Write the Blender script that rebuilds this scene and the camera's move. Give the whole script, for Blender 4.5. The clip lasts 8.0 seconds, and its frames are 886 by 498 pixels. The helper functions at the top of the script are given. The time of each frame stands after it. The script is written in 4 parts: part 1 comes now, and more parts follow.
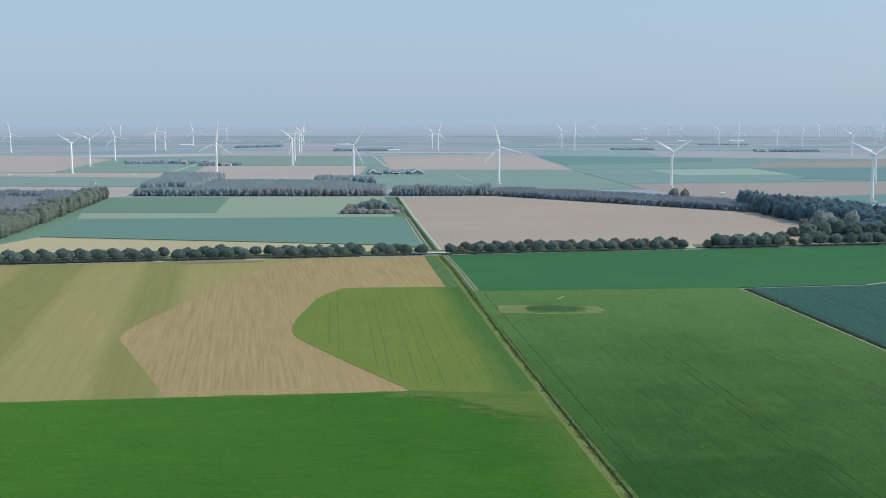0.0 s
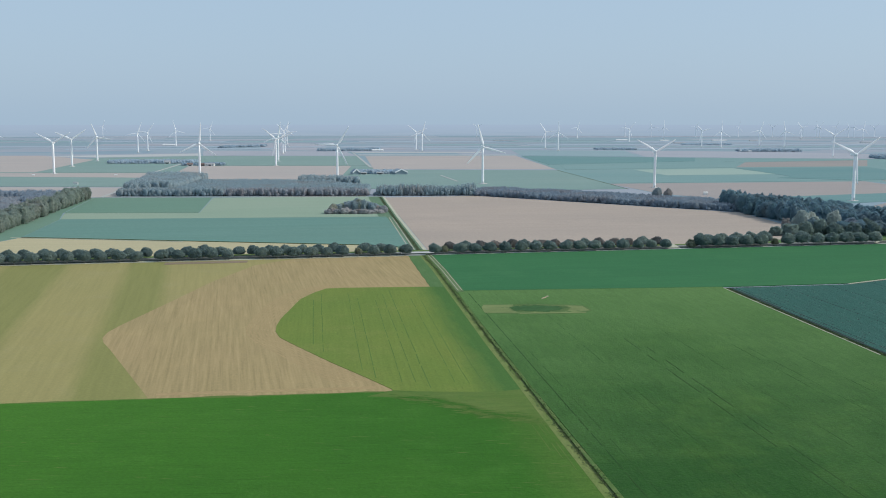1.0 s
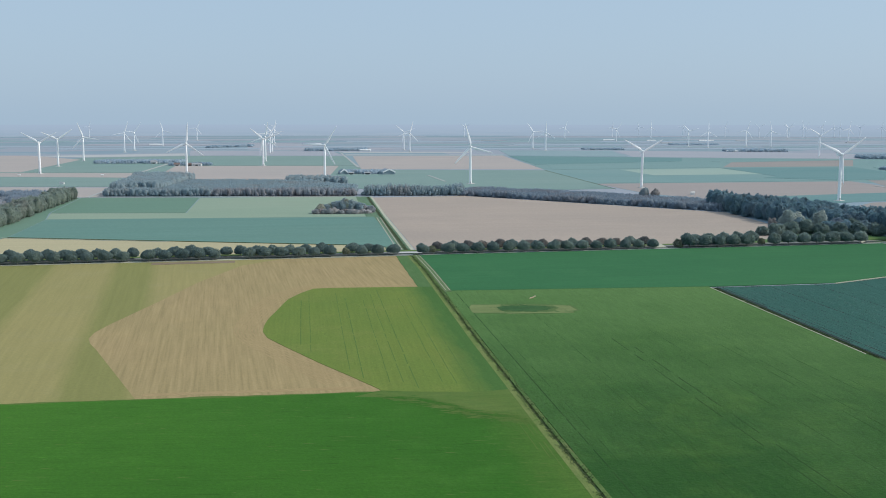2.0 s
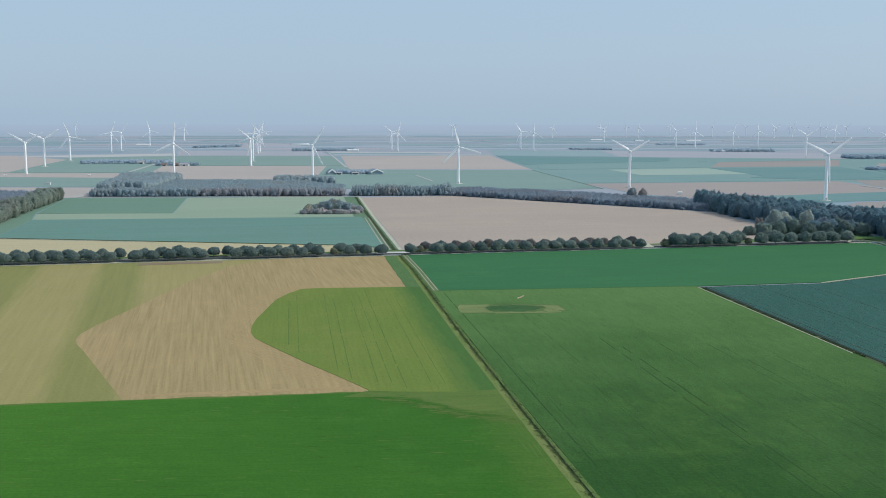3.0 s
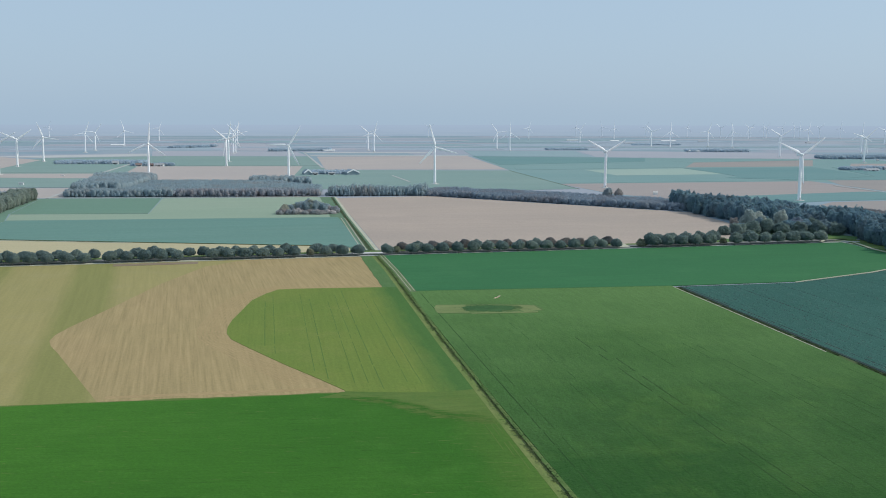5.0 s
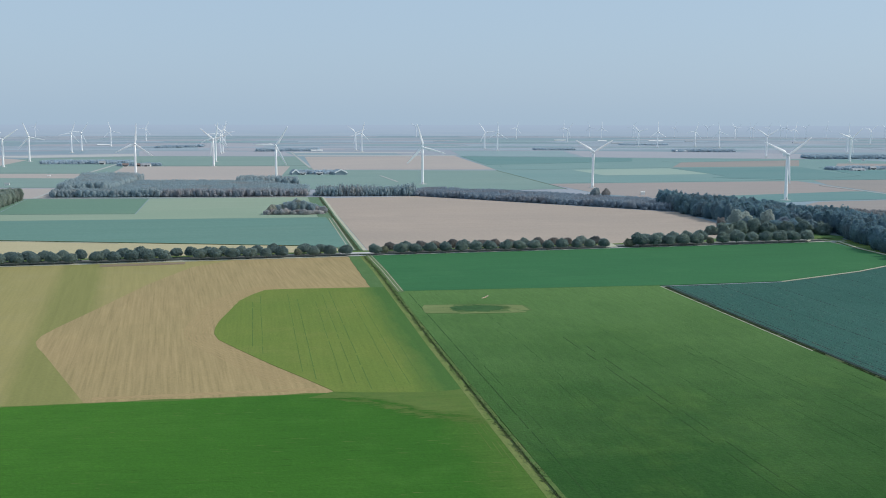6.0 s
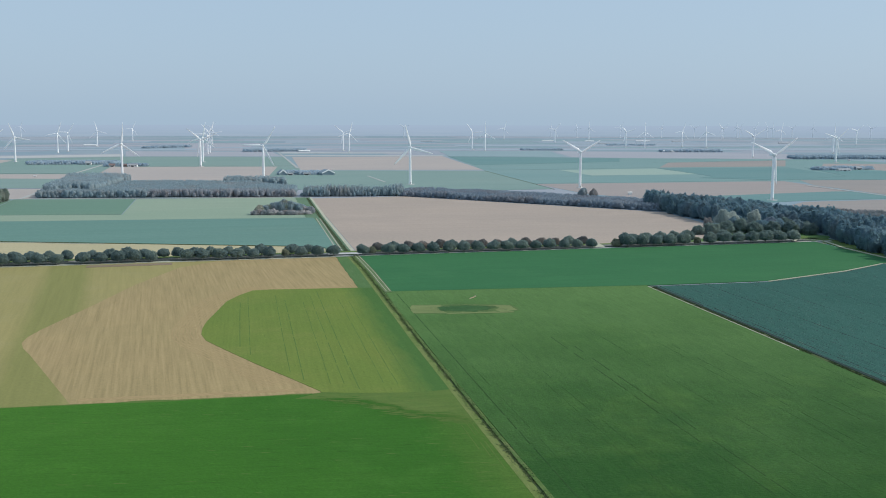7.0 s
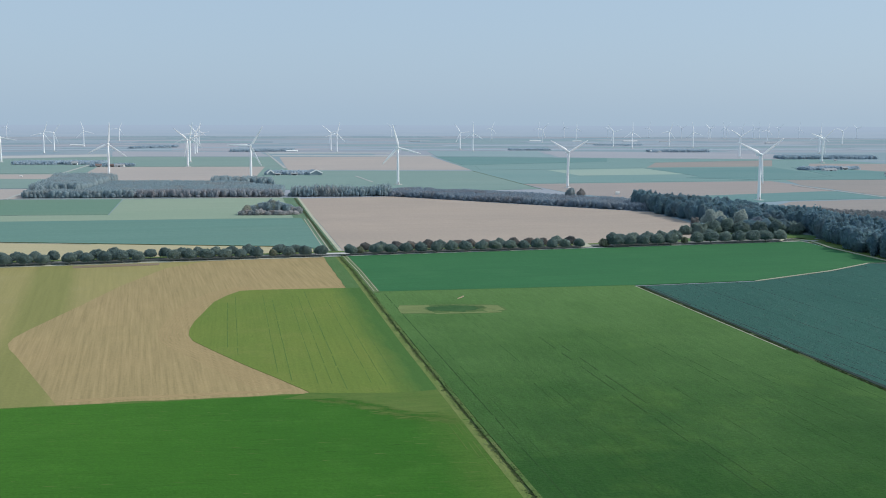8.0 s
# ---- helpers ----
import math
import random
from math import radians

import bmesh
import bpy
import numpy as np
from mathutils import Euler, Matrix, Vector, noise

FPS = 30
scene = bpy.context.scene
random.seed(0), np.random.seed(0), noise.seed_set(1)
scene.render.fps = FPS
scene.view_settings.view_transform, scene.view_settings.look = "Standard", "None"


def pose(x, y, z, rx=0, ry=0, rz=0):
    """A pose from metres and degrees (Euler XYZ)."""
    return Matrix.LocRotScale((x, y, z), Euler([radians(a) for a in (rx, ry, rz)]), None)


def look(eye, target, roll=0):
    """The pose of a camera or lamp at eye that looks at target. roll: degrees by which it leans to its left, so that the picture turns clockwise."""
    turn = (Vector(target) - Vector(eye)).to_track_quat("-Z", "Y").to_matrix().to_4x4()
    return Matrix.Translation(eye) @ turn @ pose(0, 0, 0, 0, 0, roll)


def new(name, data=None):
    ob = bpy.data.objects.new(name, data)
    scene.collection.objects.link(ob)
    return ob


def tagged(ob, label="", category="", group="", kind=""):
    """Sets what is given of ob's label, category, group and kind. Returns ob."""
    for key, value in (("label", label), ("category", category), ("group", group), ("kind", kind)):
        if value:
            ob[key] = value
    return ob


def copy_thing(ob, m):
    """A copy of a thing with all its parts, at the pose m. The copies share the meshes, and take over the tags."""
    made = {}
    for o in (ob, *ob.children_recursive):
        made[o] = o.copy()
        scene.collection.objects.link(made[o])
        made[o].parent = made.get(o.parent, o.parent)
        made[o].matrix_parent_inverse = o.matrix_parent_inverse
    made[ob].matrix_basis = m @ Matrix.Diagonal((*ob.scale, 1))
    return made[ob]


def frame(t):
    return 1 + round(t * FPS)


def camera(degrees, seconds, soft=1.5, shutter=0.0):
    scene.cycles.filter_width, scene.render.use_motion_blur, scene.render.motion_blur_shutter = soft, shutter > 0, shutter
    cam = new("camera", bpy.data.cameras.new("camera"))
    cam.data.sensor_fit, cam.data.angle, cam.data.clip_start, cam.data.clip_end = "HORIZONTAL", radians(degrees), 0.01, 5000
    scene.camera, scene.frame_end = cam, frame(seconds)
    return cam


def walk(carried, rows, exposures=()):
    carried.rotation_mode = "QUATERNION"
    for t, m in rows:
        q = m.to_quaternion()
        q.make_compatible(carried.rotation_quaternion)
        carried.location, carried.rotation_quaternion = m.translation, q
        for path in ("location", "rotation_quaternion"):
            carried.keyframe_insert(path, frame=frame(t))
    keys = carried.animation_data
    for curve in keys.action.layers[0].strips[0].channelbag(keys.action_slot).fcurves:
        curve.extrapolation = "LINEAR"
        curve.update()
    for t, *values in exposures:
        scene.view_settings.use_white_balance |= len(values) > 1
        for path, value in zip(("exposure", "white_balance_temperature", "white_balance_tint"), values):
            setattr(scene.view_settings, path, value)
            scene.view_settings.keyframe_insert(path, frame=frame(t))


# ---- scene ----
cam = camera(45.0, 8.0, soft=1.0)
EYE = 75.0
# seconds, turn to the right, tilt, lean (degrees); the camera hovers and pans
ROWS = [
    (0.0, 0.0, -6.92, 0.0),
    (0.5, 0.444, -6.92, 0.005),
    (1.0, 0.861, -6.925, 0.01),
    (1.5, 1.19, -6.925, 0.025),
    (2.0, 1.525, -6.925, 0.045),
    (3.5, 2.487, -6.92, 0.064),
    (4.0, 2.81, -6.915, 0.082),
    (5.5, 3.753, -6.905, 0.099),
    (6.0, 4.087, -6.905, 0.104),
    (6.5, 4.414, -6.905, 0.112),
    (7.0, 4.748, -6.89, 0.116),
    (7.5, 5.077, -6.885, 0.126),
    (8.0, 5.403, -6.885, 0.132),
]
walk(cam, [(t, look((0, 0, EYE), (math.sin(radians(a)) * math.cos(radians(p)), math.cos(radians(a)) * math.cos(radians(p)), EYE + math.sin(radians(p))), roll)) for t, a, p, roll in ROWS])
scene.view_settings.exposure = 0.2

# ---------------------------------------------------------------- sky and sun
SUN_AZ, SUN_EL = 89.0, 37.0     # clockwise from +y, above the horizon
world = bpy.data.worlds.new("sky")
scene.world = world
world.use_nodes = True
wn = world.node_tree
for nd in list(wn.nodes):
    wn.nodes.remove(nd)
w_out = wn.nodes.new("ShaderNodeOutputWorld")
w_bg = wn.nodes.new("ShaderNodeBackground")
w_sky = wn.nodes.new("ShaderNodeTexSky")
w_sky.sky_type = "NISHITA"
w_sky.sun_disc = False
w_sky.sun_elevation, w_sky.sun_rotation = radians(SUN_EL), radians(SUN_AZ)
w_sky.air_density, w_sky.dust_density, w_sky.ozone_density = 1.0, 2.0, 3.0
w_mix = wn.nodes.new("ShaderNodeMix")
w_mix.data_type = "RGBA"
w_mix.inputs["Factor"].default_value = 0.77
w_mix.inputs["B"].default_value = (4.15, 5.58, 7.12, 1)     # even haze
wn.links.new(w_sky.outputs[0], w_mix.inputs["A"])
wn.links.new(w_mix.outputs["Result"], w_bg.inputs["Color"])
w_bg.inputs["Strength"].default_value = 0.094
wn.links.new(w_bg.outputs[0], w_out.inputs["Surface"])

sun_data = bpy.data.lights.new("sun", "SUN")
sun_data.energy, sun_data.angle, sun_data.color = 2.6, radians(0.6), (1.0, 0.95, 0.86)
sun = new("sun", sun_data)
sd = Vector((math.sin(radians(SUN_AZ)) * math.cos(radians(SUN_EL)), math.cos(radians(SUN_AZ)) * math.cos(radians(SUN_EL)), math.sin(radians(SUN_EL))))
sun.matrix_world = look(sd * 300, (0, 0, 0))


# ---------------------------------------------------------------- materials
class Nodes:
    """A small hand for building node trees."""

    def __init__(self, name, rough=0.9):
        self.mat = bpy.data.materials.new(name)
        self.mat.use_nodes = True
        self.tree = self.mat.node_tree
        self.tree.nodes.clear()
        self.out = self.tree.nodes.new("ShaderNodeOutputMaterial")
        self.bsdf = self.tree.nodes.new("ShaderNodeBsdfPrincipled")
        self.bsdf.inputs["Roughness"].default_value = rough
        self.tree.links.new(self.bsdf.outputs[0], self.out.inputs["Surface"])
        self.pos = self.tree.nodes.new("ShaderNodeNewGeometry").outputs["Position"]

    def link(self, a, b):
        self.tree.links.new(a, b)

    def mapping(self, turn, sx, sy, sz=1.0):
        """World metres, turned about z, then scaled."""
        r = self.tree.nodes.new("ShaderNodeVectorRotate")
        r.rotation_type = "Z_AXIS"
        r.inputs["Angle"].default_value = radians(turn)
        self.link(self.pos, r.inputs["Vector"])
        s = self.tree.nodes.new("ShaderNodeVectorMath")
        s.operation = "MULTIPLY"
        self.link(r.outputs[0], s.inputs[0])
        s.inputs[1].default_value = (sx, sy, sz)
        return s.outputs[0]

    def noise(self, vec, scale=1.0, detail=3.0, rough=0.55):
        t = self.tree.nodes.new("ShaderNodeTexNoise")
        t.inputs["Scale"].default_value, t.inputs["Detail"].default_value, t.inputs["Roughness"].default_value = scale, detail, rough
        self.link(vec, t.inputs["Vector"])
        return t.outputs["Fac"]

    def ramp(self, val, lo, hi):
        m = self.tree.nodes.new("ShaderNodeMapRange")
        m.inputs["From Min"].default_value, m.inputs["From Max"].default_value = lo, hi
        self.link(val, m.inputs["Value"])
        return m.outputs["Result"]

    def mix(self, fac, a, b, mode="MIX"):
        m = self.tree.nodes.new("ShaderNodeMix")
        m.data_type, m.blend_type = "RGBA", mode
        for key, v in (("Factor", fac), ("A", a), ("B", b)):
            if isinstance(v, (int, float)):
                m.inputs[key].default_value = v
            elif isinstance(v, tuple):
                m.inputs[key].default_value = (*v, 1)
            else:
                self.link(v, m.inputs[key])
        return m.outputs["Result"]

    def times(self, val, k):
        m = self.tree.nodes.new("ShaderNodeMath")
        m.operation = "MULTIPLY"
        self.link(val, m.inputs[0])
        m.inputs[1].default_value = k
        return m.outputs[0]

    def colour(self, c):
        if isinstance(c, tuple):
            self.bsdf.inputs["Base Color"].default_value = (*c, 1)
        else:
            self.link(c, self.bsdf.inputs["Base Color"])

    def bump(self, val, height, strength=0.5):
        b = self.tree.nodes.new("ShaderNodeBump")
        b.inputs["Distance"].default_value, b.inputs["Strength"].default_value = height, strength
        self.link(val, b.inputs["Height"])
        self.link(b.outputs[0], self.bsdf.inputs["Normal"])


def crop(name, base, alt, patch=60.0, fine=1.2, turn=0.0, rows=3.0, row_len=60.0, row_amount=0.35, patch_amount=0.6, relief=0.15, third=None, third_scale=25.0, bands=(), band_colour=None, soft=3.0, grain_amount=0.4, flecks=0.0, light_grade=None, band_turn=-5.87):
    """A field: patches of two tones, a grain, and streaks along the rows. turn: the rows' angle from the y axis, clockwise."""
    n = Nodes(name, 0.95)
    n.bsdf.inputs["Specular IOR Level"].default_value = 0.15
    big = n.ramp(n.noise(n.mapping(turn, 1 / patch, 0.5 / patch), 1.0, 4), 0.32, 0.68)
    col = n.mix(n.times(big, patch_amount), base, alt)
    if third:
        mid = n.ramp(n.noise(n.mapping(turn, 1 / third_scale, 1 / third_scale), 1.0, 5, 0.65), 0.52, 0.78)
        col = n.mix(n.times(mid, 0.7), col, third)
    if bands:
        # growth in strips parallel to the long axis, with ragged edges
        sx = n.tree.nodes.new("ShaderNodeSeparateXYZ")
        n.link(n.mapping(band_turn, 1, 1), sx.inputs[0])
        wob = n.tree.nodes.new("ShaderNodeMath")
        wob.operation = "MULTIPLY_ADD"
        n.link(n.noise(n.mapping(band_turn, 1 / 5, 1 / 18), 1.0, 4, 0.7), wob.inputs[0])
        wob.inputs[1].default_value = soft * 1.6
        n.link(sx.outputs[0], wob.inputs[2])
        for x0, x1 in bands:
            up = n.ramp(wob.outputs[0], x0, x0 + 2 * soft)
            down = n.ramp(wob.outputs[0], x1 + 2 * soft, x1)
            both = n.tree.nodes.new("ShaderNodeMath")
            both.operation = "MULTIPLY"
            n.link(up, both.inputs[0])
            n.link(down, both.inputs[1])
            col = n.mix(both.outputs[0], col, band_colour)
    streak = n.ramp(n.noise(n.mapping(turn, 1 / rows, 1 / row_len), 1.0, 3, 0.6), 0.3, 0.7)
    if light_grade:
        # fall-off of light across the field, put into the colour: heading, two distances, colour
        heading, a0, a1, thin = light_grade
        sp = n.tree.nodes.new("ShaderNodeSeparateXYZ")
        n.link(n.mapping(heading, 1, 1), sp.inputs[0])
        wide = n.tree.nodes.new("ShaderNodeMath")
        wide.operation = "MULTIPLY_ADD"
        n.link(n.noise(n.mapping(0, 1 / 45, 1 / 45), 1.0, 4, 0.6), wide.inputs[0])
        wide.inputs[1].default_value = abs(a1 - a0)
        n.link(sp.outputs[0], wide.inputs[2])
        col = n.mix(n.ramp(wide.outputs[0], a0, a1), col, thin)
    dark = n.mix(1.0, col, (0.62, 0.64, 0.6), "MULTIPLY")
    col = n.mix(n.times(streak, row_amount), col, dark)
    grain = n.noise(n.mapping(turn, 1 / fine, 1 / fine), 1.0, 4, 0.7)
    light = n.mix(1.0, col, (1.5, 1.45, 1.35), "MULTIPLY")
    col = n.mix(n.times(n.ramp(grain, 0.35, 0.75), grain_amount), col, light)
    if flecks:
        fl = n.ramp(n.noise(n.mapping(turn, 1 / 0.6, 1 / 7.5), 1.0, 3, 0.7), 0.6, 0.74)
        col = n.mix(n.times(fl, flecks), col, n.mix(1.0, col, (0.42, 0.47, 0.4), "MULTIPLY"))
        fl = n.ramp(n.noise(n.mapping(turn + 3, 1 / 1.3, 1 / 6.5), 1.0, 3, 0.7), 0.63, 0.74)
        col = n.mix(n.times(fl, flecks * 0.8), col, n.mix(1.0, col, (1.7, 1.5, 1.5), "MULTIPLY"))
    n.colour(col)
    n.bump(grain, relief, 0.6)
    return n.mat


def plain(name, base, alt, scale=1.0, rough=0.6, metal=0.0, relief=0.0):
    n = Nodes(name, rough)
    n.bsdf.inputs["Metallic"].default_value = metal
    f = n.noise(n.mapping(0, scale, scale, scale), 1.0, 4)
    n.colour(n.mix(n.ramp(f, 0.3, 0.7), base, alt))
    if relief:
        n.bump(f, relief)
    return n.mat


def foliage(name, dark, light, warm=None, patch=14.0, clump=5.0, speckle=0.35):
    n = Nodes(name, 0.75)
    n.bsdf.inputs["Specular IOR Level"].default_value = 0.2
    geo = n.tree.nodes.new("ShaderNodeNewGeometry")
    info = n.tree.nodes.new("ShaderNodeObjectInfo")
    soft = n.ramp(n.noise(n.mapping(0, 1 / clump, 1 / clump, 1 / clump), 1.0, 3, 0.6), 0.3, 0.7)
    both = n.tree.nodes.new("ShaderNodeMath")
    both.operation = "MULTIPLY_ADD"
    n.link(n.times(geo.outputs["Random Per Island"], speckle), both.inputs[0])
    both.inputs[1].default_value = 1.0
    n.link(n.times(soft, 1 - speckle), both.inputs[2])
    col = n.mix(both.outputs[0], dark, light)
    if warm:
        col = n.mix(n.times(n.ramp(n.noise(n.mapping(0, 1 / patch, 1 / patch, 1 / patch), 1.0, 2), 0.48, 0.7), 0.8), col, warm)
    shade = n.mix(info.outputs["Random"], (0.8, 0.84, 0.8), (1.15, 1.1, 1.0))
    col = n.mix(1.0, col, shade, "MULTIPLY")
    n.colour(col)
    trans = n.tree.nodes.new("ShaderNodeBsdfTranslucent")
    n.link(col, trans.inputs["Color"])
    both = n.tree.nodes.new("ShaderNodeMixShader")
    both.inputs[0].default_value = 0.62
    n.link(n.bsdf.outputs[0], both.inputs[1])
    n.link(trans.outputs[0], both.inputs[2])
    n.link(both.outputs[0], n.out.inputs["Surface"])
    return n.mat


VEER = -5.87     # turns the fields' long axis on to y
ALONG = 80.0     # turns the road's line on to y
M = {}
M["clover"] = crop("bright_green_crop", (0.028, 0.11, 0.010), (0.036, 0.13, 0.012), 70, 0.8, ALONG + 8, 0.9, 16, 0.4, 0.8, 0.14, (0.052, 0.15, 0.020), 15, ((48, 90),), (0.066, 0.136, 0.022), 7.0, 0.7, 0.7, (180, 90, 260, (0.055, 0.163, 0.017)))
M["lime"] = crop("light_green_crop", (0.118, 0.18, 0.035), (0.166, 0.204, 0.044), 50, 0.9, VEER, 1.2, 40, 0.3, 0.8, 0.12, (0.178, 0.203, 0.055), 22, ((46, 90),), (0.058, 0.134, 0.03), 5.0, 0.5, 0.35)
M["green"] = crop("mid_green_crop", (0.0155, 0.066, 0.0115), (0.026, 0.086, 0.0145), 60, 0.8, VEER, 1.6, 14, 0.4, 0.9, 0.35, (0.070, 0.142, 0.027), 34, (), None, 3.0, 0.8, 0.6, (-90, 325, 570, (0.082, 0.165, 0.048)))
M["emerald"] = crop("dense_dark_green_crop", (0.030, 0.132, 0.05), (0.040, 0.15, 0.057), 90, 1.2, ALONG, 2.5, 70, 0.3, 0.8, 0.12, (0.05, 0.165, 0.064), 40, (), None, 3.0, 0.4, 0.3)
M["olive"] = crop("regrown_stubble", (0.302, 0.262, 0.109), (0.268, 0.242, 0.098), 45, 1.0, -12, 1.8, 60, 0.32, 0.8, 0.1, (0.30, 0.265, 0.125), 22, ((-37, -17), (-97, -67)), (0.216, 0.214, 0.075), 3.0, 0.4, 0.15, None, -12)
M["tan"] = crop("tilled_stubble", (0.362, 0.272, 0.139), (0.326, 0.255, 0.126), 40, 0.9, -10.5, 1.1, 45, 0.7, 0.8, 0.15, (0.39, 0.29, 0.145), 18, (), None, 3.0, 0.45, 0.2)
M["tan_edge"] = crop("tilled_headland", (0.345, 0.25, 0.128), (0.375, 0.275, 0.142), 20, 0.9, -50, 1.0, 25, 0.5, 0.8, 0.15)
M["yellow"] = crop("yellow_stubble", (0.44, 0.385, 0.245), (0.395, 0.355, 0.225), 70, 1.5, ALONG, 2.5, 90, 0.3, 0.7, 0.1)
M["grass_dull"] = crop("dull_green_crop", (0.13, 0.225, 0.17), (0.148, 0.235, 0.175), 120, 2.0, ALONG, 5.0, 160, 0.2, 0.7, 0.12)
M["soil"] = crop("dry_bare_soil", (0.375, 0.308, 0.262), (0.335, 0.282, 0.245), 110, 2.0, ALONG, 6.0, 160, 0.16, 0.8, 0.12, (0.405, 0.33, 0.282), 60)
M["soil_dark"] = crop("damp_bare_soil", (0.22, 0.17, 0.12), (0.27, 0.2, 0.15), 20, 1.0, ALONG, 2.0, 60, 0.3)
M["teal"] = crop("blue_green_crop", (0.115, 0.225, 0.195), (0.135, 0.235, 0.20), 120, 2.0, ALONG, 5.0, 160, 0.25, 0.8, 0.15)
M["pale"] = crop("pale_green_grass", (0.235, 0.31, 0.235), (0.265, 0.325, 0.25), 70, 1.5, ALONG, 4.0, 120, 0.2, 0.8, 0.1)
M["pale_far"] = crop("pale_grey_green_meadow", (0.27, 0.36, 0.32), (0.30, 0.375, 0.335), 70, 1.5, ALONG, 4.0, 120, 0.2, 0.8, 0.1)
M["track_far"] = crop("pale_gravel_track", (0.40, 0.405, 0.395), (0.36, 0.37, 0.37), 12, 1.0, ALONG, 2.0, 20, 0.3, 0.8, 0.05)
# far soils, crops and stubble: the haze's blue-grey is mixed into their colours
M["soil_far"] = crop("hazed_far_soil", (0.335, 0.34, 0.378), (0.315, 0.33, 0.37), 160, 3.0, ALONG, 8.0, 260, 0.2, 0.8, 0.1)
M["sage_far"] = crop("hazed_far_crop", (0.22, 0.31, 0.335), (0.245, 0.325, 0.35), 160, 3.0, ALONG, 8.0, 260, 0.2, 0.8, 0.1)
M["straw_far"] = crop("hazed_far_stubble", (0.43, 0.43, 0.43), (0.40, 0.405, 0.41), 120, 3.0, ALONG, 8.0, 200, 0.2, 0.8, 0.1)
M["soil_grey"] = crop("hazed_grey_soil", (0.325, 0.285, 0.272), (0.292, 0.266, 0.26), 110, 2.0, ALONG, 6.0, 160, 0.25, 0.8, 0.12)
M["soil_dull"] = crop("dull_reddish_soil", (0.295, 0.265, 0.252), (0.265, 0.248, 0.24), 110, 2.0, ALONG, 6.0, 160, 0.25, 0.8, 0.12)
M["soil_pale"] = crop("hazed_pale_soil", (0.40, 0.352, 0.33), (0.365, 0.332, 0.318), 110, 2.0, ALONG, 6.0, 160, 0.25, 0.8, 0.12)
M["sage_soft"] = crop("hazed_soft_green_crop", (0.185, 0.275, 0.255), (0.21, 0.288, 0.268), 120, 2.0, ALONG, 5.0, 160, 0.25, 0.8, 0.12)
M["verge"] = crop("rough_grass", (0.075, 0.15, 0.04), (0.12, 0.17, 0.05), 12, 0.7, VEER, 0.8, 14, 0.5, 0.9, 0.2, (0.2, 0.2, 0.09), 7)
M["verge_grey"] = crop("dull_verge_grass", (0.105, 0.185, 0.115), (0.13, 0.20, 0.125), 14, 1.0, VEER, 1.0, 18, 0.4, 0.9, 0.2)
M["verge_green"] = crop("green_verge_grass", (0.07, 0.15, 0.05), (0.09, 0.165, 0.058), 10, 0.7, VEER, 0.8, 14, 0.4, 0.9, 0.15, (0.11, 0.17, 0.07), 7)
M["dry_verge"] = crop("dry_verge_grass", (0.47, 0.455, 0.365), (0.39, 0.39, 0.295), 8, 0.7, ALONG, 1.0, 12, 0.4, 0.9, 0.1)
# far crops again: greens greyed and blued for haze
M["sage"] = crop("hazed_green_crop", (0.168, 0.274, 0.272), (0.192, 0.288, 0.284), 120, 2.0, ALONG, 5.0, 160, 0.25, 0.8, 0.12)
M["sage_dark"] = crop("hazed_dull_green_crop", (0.125, 0.236, 0.24), (0.145, 0.25, 0.25), 120, 2.0, ALONG, 5.0, 160, 0.25, 0.8, 0.12)
M["dry_brown"] = crop("pale_rough_grass", (0.10, 0.165, 0.066), (0.13, 0.178, 0.08), 8, 0.7, VEER, 0.8, 12, 0.45, 0.9, 0.15, (0.16, 0.18, 0.095), 5)
M["wheel"] = crop("pale_concrete_track", (0.42, 0.39, 0.32), (0.36, 0.34, 0.27), 6, 0.5, VEER, 0.5, 6, 0.4, 0.8, 0.04)
# far strips: their pale grey is haze put into the field colour
M["hazed"] = crop("haze_grey_field", (0.282, 0.343, 0.405), (0.30, 0.355, 0.41), 160, 3.0, ALONG, 8.0, 260, 0.2, 0.8, 0.1)
M["ditch"] = crop("ditch_bed", (0.05, 0.08, 0.03), (0.075, 0.10, 0.04), 5, 0.6, VEER, 0.6, 8, 0.4, 0.8, 0.2)
# bluish dark tone stands in for the shade under the road trees
M["shadow"] = crop("painted_tree_shade", (0.04, 0.05, 0.05), (0.06, 0.07, 0.062), 5, 0.6, VEER, 0.6, 8, 0.4, 0.8, 0.2)
M["tramline"] = crop("flattened_crop", (0.08, 0.15, 0.034), (0.10, 0.16, 0.04), 6, 0.5, VEER, 0.5, 9, 0.5, 0.9, 0.05)
M["rut"] = crop("shaded_wheel_rut", (0.02, 0.06, 0.014), (0.028, 0.072, 0.017), 6, 0.5, VEER, 0.5, 9, 0.5, 0.9, 0.05)
M["rut_faint"] = crop("overgrown_wheel_rut", (0.024, 0.075, 0.018), (0.036, 0.092, 0.021), 6, 0.5, VEER, 0.5, 9, 0.5, 0.9, 0.05)
M["thin_clover"] = crop("thin_clover", (0.086, 0.148, 0.030), (0.112, 0.165, 0.04), 9, 0.9, ALONG, 1.0, 12, 0.35, 0.8, 0.1, (0.062, 0.142, 0.027), 6)
M["verge_pale"] = crop("sunlit_verge_grass", (0.13, 0.19, 0.05), (0.185, 0.215, 0.075), 9, 0.6, VEER, 0.6, 10, 0.45, 0.9, 0.2, (0.07, 0.15, 0.03), 4)
